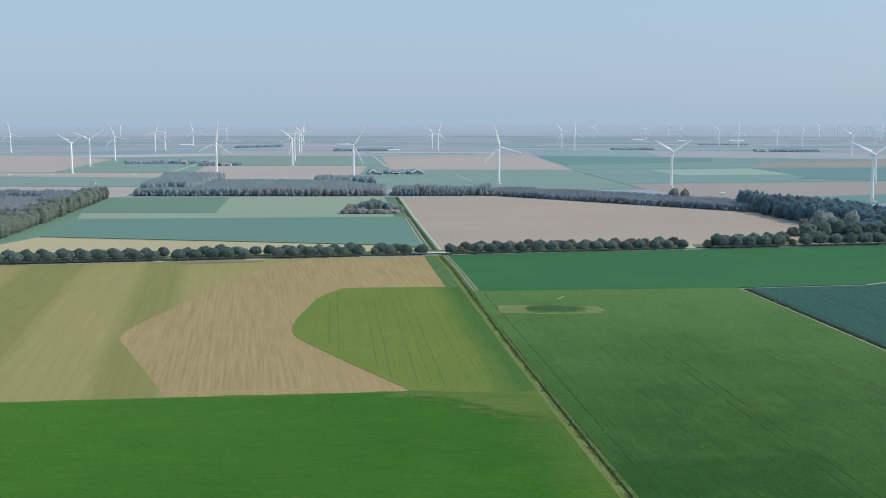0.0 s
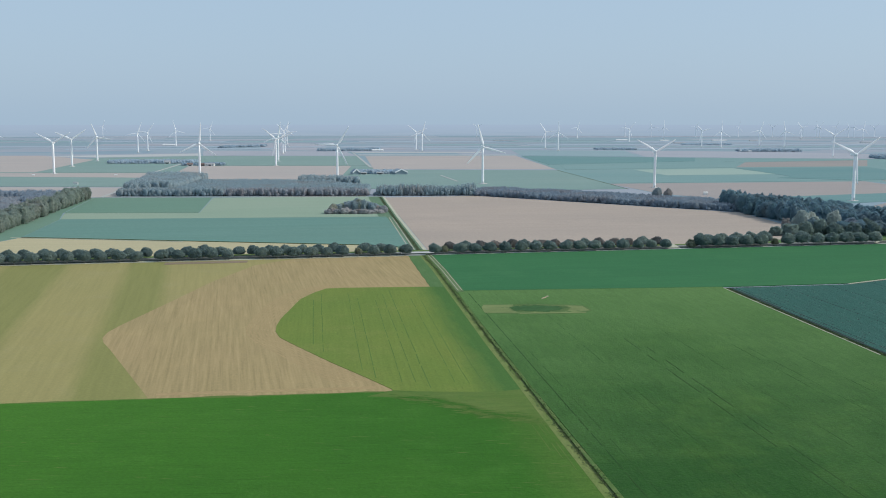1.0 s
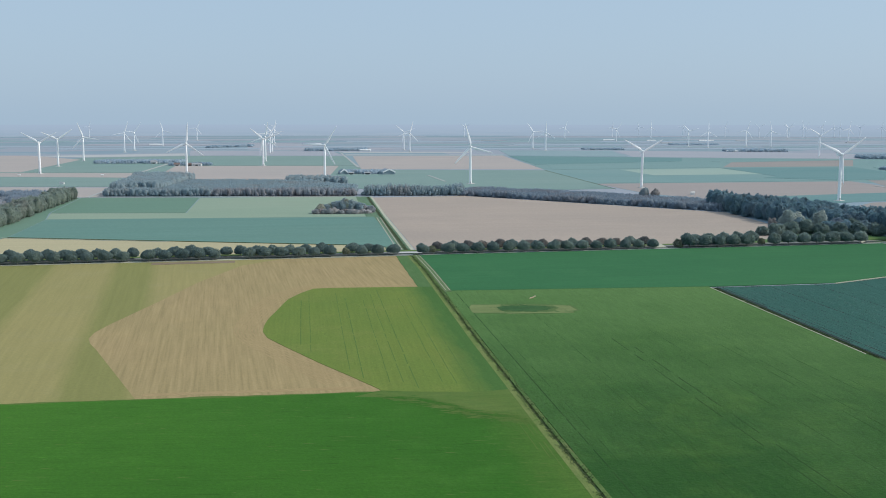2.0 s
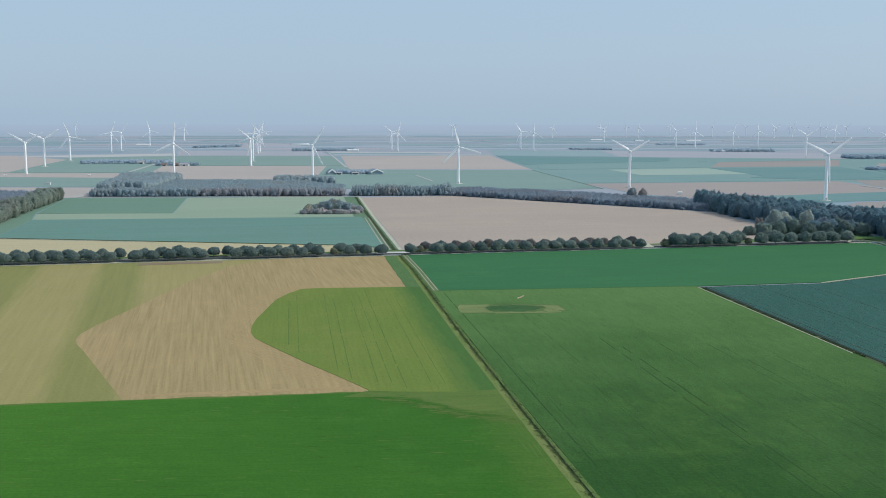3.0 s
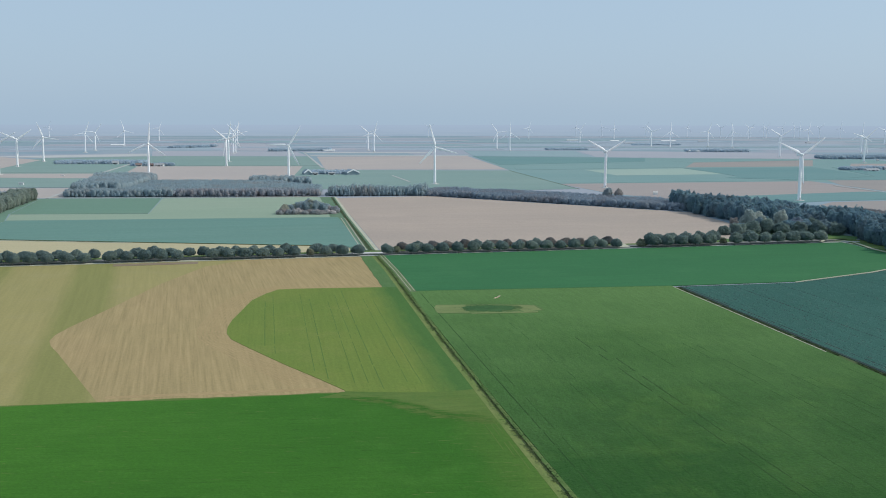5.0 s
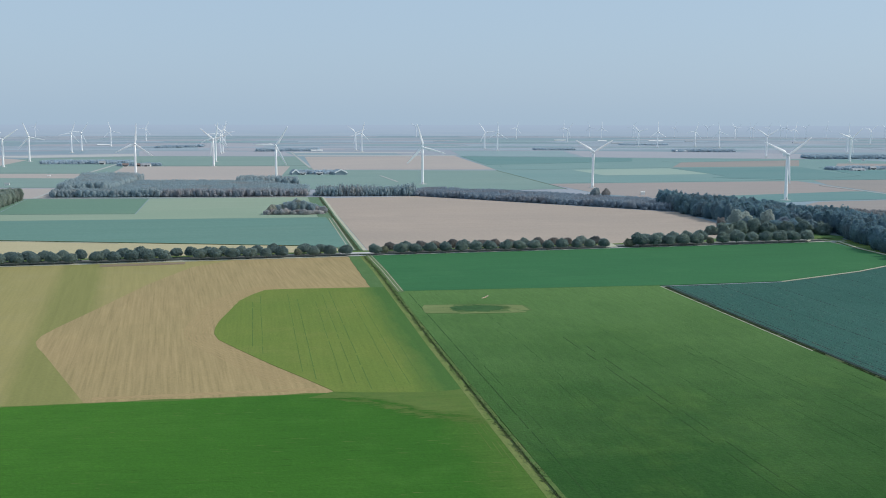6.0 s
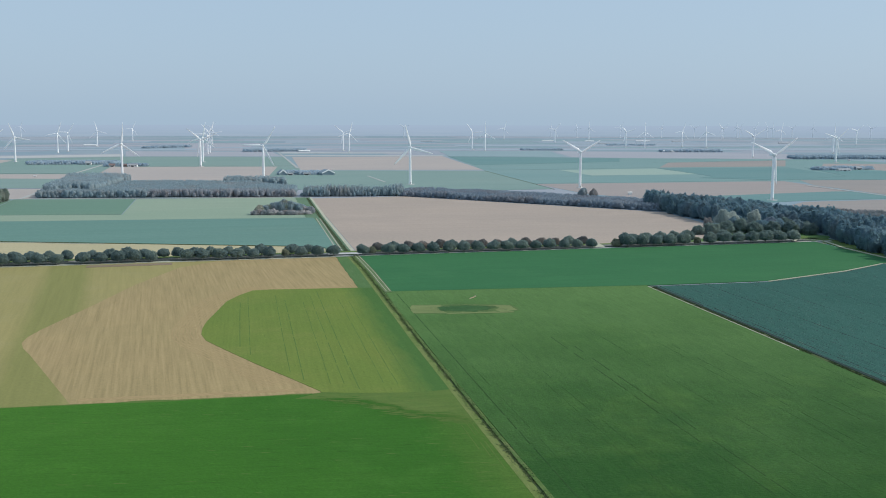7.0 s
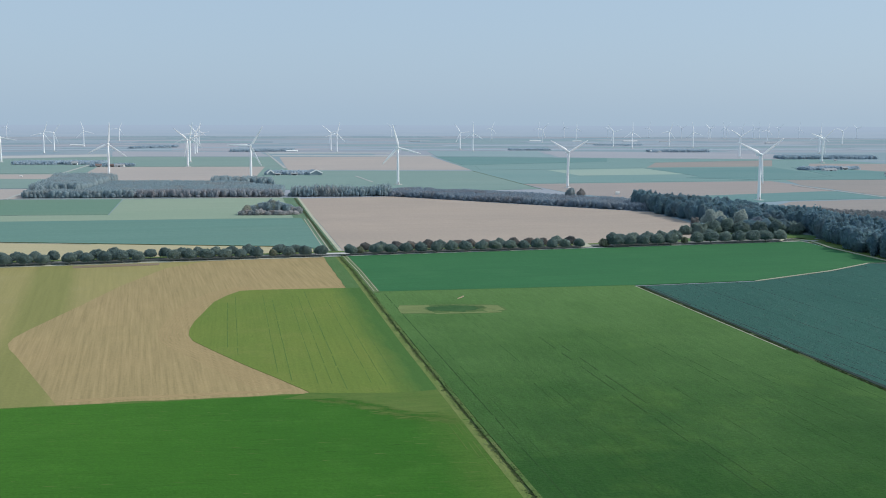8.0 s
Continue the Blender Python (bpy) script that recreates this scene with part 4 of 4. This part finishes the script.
bm = box_bm(bmesh.new(), -0.5, 0.5, -1.8, -1.55, 0.6, 2.8)
TDOOR = mesh_of("tower_door", bm, M["roof_grey"])


# copies for the far turbines: their white is greyed and blued for haze
M["haze_white"] = plain("hazed_tower_white", (0.76, 0.79, 0.82), (0.80, 0.83, 0.86), 0.15, 0.5)
PALE = {}
for me in (TOWER, NACELLE, SPINNER, BLADE_ME):
    PALE[me.name] = me.copy()
    PALE[me.name].materials.clear()
    PALE[me.name].materials.append(M["haze_white"])


def turbine(x, y, phase, face=0.0, s=1.0, pale=False):
    """face: degrees by which the rotor's side is turned from -y; phase: a blade's angle clockwise from upright."""
    root = tagged(new("wind_turbine"), "white three-bladed wind turbine far off, greyed for haze" if pale else "white three-bladed wind turbine on a tapered tower", "wind turbine", "wind turbines of the plain")
    for name, me in (("tower", TOWER), ("foundation", FOOT), ("nacelle", NACELLE), ("rotor_hub", SPINNER), ("tower_door", TDOOR)):
        ob = new(name, PALE.get(me.name, me) if pale else me)
        ob.parent = root
        if name == "rotor_hub":
            rotor = ob
    for k in range(3):
        b = new("blade", PALE[BLADE_ME.name] if pale else BLADE_ME)
        b.parent = rotor
        b.matrix_basis = Matrix.Translation((0, -2.5, HUB)) @ Matrix.Rotation(radians(phase + 120 * k), 4, "Y")
    root.matrix_basis = pose(x, y, 0, 0, 0, face) @ Matrix.Diagonal((s, s, s, 1))
    return root


NEAR_TURBINES = [(-512, 1479, 60), (-563, 1710, 55), (-590, 1930, -20), (-300, 1420, 5), (-111, 1330, 32), (65, 1246, -15), (250, 1172, 60), (393, 979, 55),
                 (-243, 1731, -50), (-265, 1917, 10), (-316, 2360, 30), (-322, 2441, 80), (-654, 2441, 20), (-666, 2573, 35), (-699, 3005, -15), (-966, 2400, -10),
                 (-11, 2505, 15), (-26, 2620, 70), (315, 2573, 0), (300, 2719, -35), (807, 2120, -60), (863, 1863, 50), (1094, 2378, 5)]
FAR_TURBINES = [(-426, 3280, 10), (775, 2820, 0), (754, 2939, 75), (933, 3001, 20), (962, 2877, -10), (1480, 3629, 15), (1549, 3210, -70), (665, 3526, 40), (917, 4150, 0),
                (580, 4139, 20), (1457, 4167, 80), (-760, 3780, 25)]
DISTANT_TURBINES = [(835, 4523, 5), (1424, 4412, 62), (1713, 4348, 95), (1315, 4523, 20), (1526, 4347, 50), (1590, 4364, 110), (1613, 4395, 33), (1684, 4408, 30), (1712, 4286, 0),
                    (1796, 4292, 50), (1885, 4294, 10), (2103, 4232, 70), (1125, 4484, 30), (955, 4562, 100), (-606, 4658, 45), (-1360, 4535, 20), (214, 4627, 65), (2194, 4120, 10)]
for k, (x, y, ph) in enumerate(NEAR_TURBINES + FAR_TURBINES):
    turbine(x, y, ph, 8.0 + (k * 7 % 9) - 4, 0.93 if k == 6 else 1.0)
for k, (x, y, ph) in enumerate(DISTANT_TURBINES):
    turbine(x, y, ph, 6.0, 1.0, True)


# ---------------------------------------------------------------- farm buildings
def farm_building(x, y, turn, w, d, eaves, ridge, wall, roof, label, name="barn", door=True, boards=False):
    """A pitched-roof building: length w along its ridge."""
    root = tagged(new(name), label, "building", "farm buildings")
    part("wall", box_bm(bmesh.new(), -w / 2, w / 2, -d / 2, d / 2, 0, eaves), M[wall], root)
    bm = bmesh.new()
    o = 0.4
    pts = [(-d / 2 - o, eaves - 0.1), (0, ridge), (d / 2 + o, eaves - 0.1)]
    a = [bm.verts.new((-w / 2 - o, yy, zz)) for yy, zz in pts]
    b = [bm.verts.new((w / 2 + o, yy, zz)) for yy, zz in pts]
    bm.faces.new(a[::-1])
    bm.faces.new(b)
    for k in range(3):
        bm.faces.new((a[k], a[(k + 1) % 3], b[(k + 1) % 3], b[k]))
    part("roof", bm, M[roof], root)
    if boards:
        # sloping boards along both edges of the gable
        for k in (-1, 1):
            run, rise = d / 2 + o, ridge - eaves + 0.1
            bm = bmesh.new()
            box_bm(bm, -0.25, 0.25, 0, math.hypot(run, rise), -1.0, 0.5)
            m = Matrix.Translation((-w / 2 - o - 0.25, 0, ridge)) @ Matrix.Rotation(math.atan2(-rise, run), 4, "X")
            if k < 0:
                m = Matrix.Diagonal((1, -1, 1, 1)) @ m
            bmesh.ops.transform(bm, matrix=m, verts=bm.verts)
            bmesh.ops.recalc_face_normals(bm, faces=bm.faces)
            part("verge_board", bm, M["white"], root, "white painted board")
    if door:
        part("door", box_bm(bmesh.new(), -2, 2, -d / 2 - 0.08, -d / 2 + 0.02, 0.05, eaves * 0.8), M["roof_dark"], root)
        for k in (-1, 1):
            part("window", box_bm(bmesh.new(), k * w * 0.32 - 0.9, k * w * 0.32 + 0.9, -d / 2 - 0.06, -d / 2 + 0.02, 1.0, 2.2), M["glass"], root)
    root.matrix_basis = pose(x, y, 0, 0, 0, turn)
    return root


farm_building(-38, 1470, 106, 24, 17, 3.5, 7.5, "wall_slate", "roof_slate", "slate-blue barn with white boards along its gable", "barn", False, True)
farm_building(-98, 1466, 108, 14, 10, 3.2, 7.5, "wall_slate", "roof_slate", "farmhouse with a steep grey roof and white gable boards", "farmhouse", False, True)
farm_building(-64, 1462, 0, 9, 6, 2.6, 3.6, "wall_white", "roof_grey", "low white shed beside the farm trees", "shed")
farm_building(-86, 1460, 0, 7, 5, 2.4, 3.4, "wall_white", "roof_grey", "low white shed beside the farm trees", "shed")
farm_building(-382, 1734, 10, 9, 7, 2.6, 5.2, "wall_white", "roof_red", "white farmhouse with a red roof", "farmhouse")
farm_building(-364, 1738, 0, 8, 6, 2.4, 4.8, "wall_brick", "roof_red", "brick farmhouse with a red roof", "farmhouse")
farm_building(-350, 1736, 0, 14, 8, 2.8, 5.0, "wall_white", "roof_grey", "low white shed beside the farm trees", "shed")
farm_building(-116, 2535, 0, 26, 14, 2.4, 4.2, "wall_white", "wall_white", "long white-roofed barn in the distance", "barn", False)
farm_building(-405, 1240, 0, 5, 3, 2.6, 3.2, "wall_white", "roof_grey", "small white transformer hut", "hut", False)
farm_building(278, 1062, 0, 3.4, 3, 2.6, 3.2, "wall_white", "wall_white", "small white transformer hut", "hut", False)
farm_building(742, 2490, 0, 26, 14, 2.4, 4.2, "wall_white", "wall_white", "long white-roofed barn in the distance", "barn", False)
farm_building(728, 1545, 5, 20, 10, 2.4, 4.2, "wall_white", "roof_grey", "white farm shed in front of trees", "shed")
farm_building(912, 1914, 0, 4, 4, 3, 4, "wall_white", "roof_grey", "small white transformer hut", "hut", False)
for k, (x, y, w) in enumerate(((790, 3350, 34), (1010, 3700, 50), (1120, 3650, 40), (690, 3800, 40), (1400, 3400, 40), (820, 3700, 30), (250, 3700, 40), (-740, 3100, 36), (-560, 3000, 30))):
    farm_building(x, y, 0, w, 16, 2.2, 4.0, "wall_white", "wall_white" if k % 2 else "roof_grey", "long low pale shed in the distance", "shed", False)


# ---------------------------------------------------------------- field details
def at_offset(off, y):
    """A plan point y metres ahead on the line parallel to the long axis at that offset."""
    return ((off - y * 0.1023) / 0.9948, y)


def tramline(parent, off, y0, y1, top, width=0.45, broken=0.3, seed=0, key="tramline"):
    r = random.Random(seed)
    y = y0
    while y < y1:
        e = min(y1, y + r.uniform(8, 32))
        if e - y > 4:
            part("tramline", slab_bm(strip_pts([at_offset(off + r.uniform(-0.15, 0.15), y), at_offset(off, e)], -width / 2, width / 2), top - 0.05, top + 0.02), M[key], parent)
        y = e + r.uniform(2, 30) * broken


for k, (off, y0, y1) in enumerate(((-2.0, 352, 440), (1.3, 340, 455), (12.7, 315, 458), (16.3, 305, 445), (23.6, 300, 440), (27.3, 300, 455), (30.9, 293, 466), (38.6, 300, 445), (42.3, 298, 440), (46.5, 300, 400))):
    tramline(F_LIME, off, y0, y1, 0.18, 0.22 if k % 3 else 0.3, 0.15, k)
for k, (off, y0, y1) in enumerate(((64.5, 200, 455), (67.8, 200, 340), (84, 200, 300), (87.4, 205, 420), (104, 200, 360), (107.5, 200, 345), (121.5, 200, 380), (137, 200, 360), (140.5, 200, 345), (152, 210, 330), (155.5, 200, 300), (169, 200, 300), (172.5, 200, 310))):
    tramline(F_GREEN, off, y0, y1, 0.3, 0.28 if k in (0, 4, 5) else 0.15, 0.4 if k else 0.1, 50 + k, "rut" if k in (0, 4, 5) else "rut_faint")

for k, (off, y0, y1) in enumerate(((56.0, 215, 285), (54.6, 222, 276), (53.4, 230, 272), (51.9, 236, 268))):
    tramline(F_NEAR, off, y0, y1, 0.175, 0.2, 0.35, 80 + k, "thin_clover")
# headland marks round the young crop, and pale edges of the tilled ground
HEADLAND = [(-17, 302), (-33, 330), (-44, 350), (-49, 359), (-52.5, 367), (-55, 376), (-56, 386), (-56.2, 400), (-55.2, 425), (-54, 443), (-52, 453), (-49, 462), (-45, 470), (-41, 473.2), (-38, 474)]
for k in range(8):
    part("plough_mark", slab_bm(strip_pts(HEADLAND, -0.75 - k * 1.25, -0.2 - k * 1.25), 0.1, 0.112), M["tan_edge"], F_TAN)
part("plough_mark", slab_bm(strip_pts([(-74, 284.2), (-14, 291)], -4.5, -1.6), 0.1, 0.115), M["tan_edge"], F_TAN)
part("plough_mark", slab_bm(strip_pts([(-38, 473.9), (0.8, 476.4)], -3.0, -0.4), 0.1, 0.115), M["tan_edge"], F_TAN)
tagged(new("field", mesh_of("field", slab_bm(ragged([(-136, 550.5), (-94.5, 559), (-95.4, 566), (-137.5, 558.5)], 0.4), 0.0, 0.2), M["soil_dark"])), "dark strip of bare damp soil beside the road", "field", "", "structure")

field("thin clover between the bright and the light crop", "thin_clover", 0.19, (-9.4, 290.5), (-1.3, 289.2), (6.4, 288.6), (14.2, 288.5), (22.1, 289.7), (26.6, 291.2), (28.5, 280), (31.2, 257), (28.9, 257.7), (24.2, 261.2), (18.7, 264.2), (13.1, 266.3), (9.6, 269.8), (6.1, 273.4), (3.2, 277.0), (0.2, 279.6), (-5.1, 282.4), (-9.6, 283.3), (-16.5, 283.9), waver=1.3)
field("thin mottled edge of the bright crop", "thin_clover", 0.184, (-400, 240), (-260, 259), (-119, 277.8), (-74, 282.8), (-12, 289.3), (-13, 288.0), (-74, 281.6), (-119, 276.7), (-260, 257.6), (-400, 238.6), waver=0.7)
# ragged border: slivers of one crop in the other
BORDER = [(-9.6, 283.3), (0.2, 279.6), (6.1, 273.4), (13.1, 266.3), (24.2, 261.2), (28.9, 257.7)]
def slivers(label, name, key, parent, spots, z):
    """Many thin ragged streaks of growth, lying along the sowing, as one mesh. spots: x, y, length, depth."""
    v, f = [], []
    for x, y, w, d in spots:
        k = len(v)
        z += 0.0001
        v += [(x, y, z), (x + w * 0.3, y - d * 0.6 - w * 0.03, z), (x + w, y - d * 0.2 - w * 0.09, z), (x + w * 0.7, y + d * 0.4 - w * 0.06, z), (x + w * 0.25, y + d * 0.6 - w * 0.02, z)]
        f.append((k, k + 1, k + 2, k + 3, k + 4))
    ob = new(name, mesh_from(name, np.array(v), f, M[key]))
    ob.parent = parent
    return tagged(ob, label, "", "", "stuff")


r = random.Random(64)
inner, outer, light = [], [], []
for k in range(420):
    i = r.randrange(5)
    u = r.random()
    x = BORDER[i][0] + (BORDER[i + 1][0] - BORDER[i][0]) * u
    y = BORDER[i][1] + (BORDER[i + 1][1] - BORDER[i][1]) * u
    away = r.gauss(0, 1.8)
    w = r.uniform(1.0, 6.0)
    if x + w < 30:
        (outer if away < 0 else inner).append((x + r.gauss(0, 1.0), y + away, w, r.uniform(0.12, 0.5)))
for k in range(260):
    y = r.uniform(205, 281)
    x = r.uniform(-170, 20) if k % 3 else 34 - (y - 206) * 0.11 - abs(r.gauss(0, 7))
    if x < 30 and y < 281 + min(x, 0) * 0.12:
        light.append((x, y, r.uniform(0.6, 4.0), r.uniform(0.08, 0.3)))
slivers("thin pale growth mottling the border of the bright crop", "sparse_patch", "thin_clover", F_NEAR, outer, 0.1985)
slivers("bright growth mottling the thin border crop", "dense_patch", "clover", F_NEAR, inner, 0.1995)
slivers("light streaks of thin growth in the bright crop", "light_streak", "thin_clover", F_NEAR, light, 0.187)
# trampled pale rectangle with a dark overgrown pool bed in the green crop
PAD = field("pale thin patch of crop round an old pool", "pad", 0.33, (22.5, 427.5), (40, 428.5), (56, 427.5), (63, 425), (65, 413), (58, 408), (40, 406.5), (23, 408), waver=1.2)
part("sparse_patch", slab_bm(ragged([(22.8, 427.2), (35, 427.6), (33, 418), (35.5, 409.5), (22.6, 409)], 0.8), 0.2, 0.345), M["pad_pale"], PAD)
part("sparse_patch", slab_bm(ragged([(35, 409), (62, 411), (62, 408.6), (36, 406.8)], 0.5), 0.2, 0.345), M["pad_pale"], PAD)
part("sparse_patch", slab_bm(ragged([(55.5, 425.5), (62.5, 424), (64, 414), (57, 410), (55, 414), (57.5, 419)], 0.8), 0.2, 0.342), M["pad_pale"], PAD)
pool = []
for k in range(72):
    a = 2 * math.pi * k / 72
    w = 1 + 0.3 * noise.noise((math.cos(a) * 2, math.sin(a) * 2, 7)) + 0.25 * noise.noise((math.cos(a) * 6, math.sin(a) * 6, 2))
    pool.append((43.5 + 10.0 * w * math.cos(a), 418.5 + 6.2 * w * math.sin(a)))
part("overgrown_pool", slab_bm(pool, 0.2, 0.36), M["pool"], PAD)
rim, pale = [], []
for k in range(110):
    a, w = r.uniform(0, 2 * math.pi), r.gauss(1.0, 0.16)
    rim.append((42.5 + 10.6 * w * math.cos(a), 418.5 + 6.6 * w * math.sin(a), r.uniform(0.8, 4.0), r.uniform(0.15, 0.6)))
    a, w = r.uniform(0, 2 * math.pi), r.gauss(1.3, 0.14)
    pale.append((42 + 11.5 * w * math.cos(a), 418 + 7.0 * w * math.sin(a), r.uniform(1.0, 5.0), r.uniform(0.15, 0.6)))
slivers("thin pale growth round the overgrown pool", "sparse_patch", "pad_pale", PAD, pale, 0.348)
slivers("rank dark growth round the overgrown pool", "dense_patch", "pool", PAD, rim, 0.361)
bm = bmesh.new()
for k in range(5):
    bmesh.ops.create_icosphere(bm, subdivisions=1, radius=0.5, matrix=Matrix.Translation((-1.7 + k * 0.85, 0.3 * (k % 2) + 0.2 * k, 0.55 + 0.1 * k * k * 0.6)) @ Matrix.Diagonal((1.3, 0.7, 0.55 + 0.1 * (k % 3), 1)))
tarp = new("tarpaulin", mesh_of("tarpaulin", bm, M["orange"]))
tarp.matrix_basis = pose(49.5, 442.5, 0.0, 0, 0, 12) @ Matrix.Diagonal((0.7, 0.8, 0.7, 1))
tagged(tarp, "crumpled orange tarpaulin lying in the green crop", "tarpaulin")

# cabbage rows: low wavering ridges
rng = np.random.default_rng(77)
vs, fs, kv = [], [], 0
PLOT = [(136.4, 469), (193, 479), (244, 509), (276, 535), (298, 531), (330, 500), (330, 240), (156.9, 240)]
row, count = 140.0, 0
while row < 372:
    ys = np.arange(236, 560, 0.5)
    xs = (row - ys * 0.1023) / 0.9948
    ok = np.array([inside(x, y, PLOT) for x, y in zip(xs, ys)])
    if ok.sum() > 4:
        ys, xs = ys[ok], xs[ok]
        n0 = len(ys)
        even = np.convolve(rng.uniform(0, 1, n0 + 4), np.ones(5) / 5, "valid")
        h = 0.22 + 0.14 * rng.uniform(0, 1, n0) + 0.4 * (even - 0.3)
        half = 0.22 + 0.1 * rng.uniform(0, 1, n0) + 0.25 * (even - 0.4)
        jit = rng.uniform(-0.08, 0.08, n0)
        v = np.concatenate([np.stack([xs - half + jit, ys, np.full(n0, 0.2)], 1), np.stack([xs + jit, ys, h + 0.1], 1), np.stack([xs + half + jit, ys, np.full(n0, 0.2)], 1)])
        i = np.arange(n0 - 1)
        fs.append(np.concatenate([np.stack([i, i + n0, i + n0 + 1, i + 1], 1), np.stack([i + n0, i + 2 * n0, i + 2 * n0 + 1, i + n0 + 1], 1)]) + kv)
        vs.append(v)
        kv += 3 * n0
    gap = 0.9
    count += 1
    if count % 23 == 0:
        gap = 1.5
    elif count % 3 == 0:
        gap = 1.1
    row += gap
rows_ob = new("cabbage_rows", mesh_from("cabbage_rows", np.concatenate(vs), np.concatenate(fs), M["cabbage"]))
rows_ob.parent = F_CABBAGE
tagged(rows_ob, "blue-green cabbage heads in long rows", "", "", "stuff")


# reeds and tall dry grass in the ditches
def reeds(line, half, per_metre, h, label, seed, mat="reed"):
    r = np.random.default_rng(seed)
    pts = []
    for (x0, y0), (x1, y1) in zip(line, line[1:]):
        d = math.hypot(x1 - x0, y1 - y0)
        k = int(d * per_metre)
        t = r.uniform(0, 1, k)
        o = r.normal(0, half * 0.5, k)
        pts.append(np.stack([x0 + (x1 - x0) * t + (y1 - y0) / d * o, y0 + (y1 - y0) * t - (x1 - x0) / d * o], 1))
    p = np.concatenate(pts)
    clump = np.array([noise.noise((x * 0.16, y * 0.16, seed)) for x, y in p])
    p = p[clump > -0.25]
    k = len(p)
    a = r.uniform(0, math.pi, k)
    w = r.uniform(0.12, 0.3, k)
    hh = h * r.uniform(0.5, 1.2, k)
    lean = r.normal(0, 0.45, (k, 2))
    dx, dy = np.cos(a) * w, np.sin(a) * w
    z = np.zeros(k)
    v = np.stack([np.stack([p[:, 0] - dx, p[:, 1] - dy, z], 1), np.stack([p[:, 0] + dx, p[:, 1] + dy, z], 1), np.stack([p[:, 0] + dx * 0.6 + lean[:, 0], p[:, 1] + dy * 0.6 + lean[:, 1], hh], 1), np.stack([p[:, 0] - dx * 0.6 + lean[:, 0], p[:, 1] - dy * 0.6 + lean[:, 1], hh * 0.95], 1)], 1).reshape(-1, 3)
    ob = new("reeds", mesh_from("reeds", v, np.arange(4 * k).reshape(-1, 4), M[mat]))
    return tagged(ob, label, "reeds", "", "stuff")


reeds([(48, 105), *DITCH[1:]], 1.0, 17, 0.4, "dry and green reeds in the long ditch", 3)
reeds([(133.7, 468), (154.7, 238)], 0.6, 15, 0.4, "dark weeds in the ditch beside the cabbages", 5, "weed")
reeds(DITCH_NORTH, 1.2, 5, 0.6, "grey-green reeds in the far ditch", 6, "reed_grey")
reeds([(59.2, 0), *((x + 0.75, y) for x, y in DITCH[1:])], 0.5, 6, 0.4, "dark weeds along the water of the long ditch", 8, "weed")


# ---------------------------------------------------------------- small far things
def wrapped_bales(x, y, turn):
    """A short row of round bales in white foil."""
    root = tagged(new("bale_row"), "short row of white foil-wrapped bales on a field", "bales", "bales on the far fields")
    for k in range(3):
        bm = lathe_bm([(0.55, -0.62), (0.65, -0.55), (0.65, 0.55), (0.55, 0.62)], 14)
        bmesh.ops.transform(bm, matrix=Matrix.Translation((k * 1.35 - 1.35, 0, 0.65)) @ Matrix.Rotation(radians(90), 4, "Y"), verts=bm.verts)
        part("bale", bm, M["white"], root)
    root.matrix_basis = pose(x, y, 0.1, 0, 0, turn)


for x, y in ((-581, 1436), (-527, 1442), (-417, 1442)):
    wrapped_bales(x, y, 5)
farm_building(-437, 1812, 0, 9, 7, 3, 6, "wall_white", "roof_grey", "white farmhouse in front of distant trees", "farmhouse")
farm_building(748, 1402, -8, 14, 9, 3, 5.5, "wall_white", "roof_grey", "white farm shed beside the open fields", "shed")
farm_building(772, 1588, 0, 9, 7, 2.8, 5, "wall_white", "roof_grey", "white farmhouse in front of distant trees", "farmhouse")
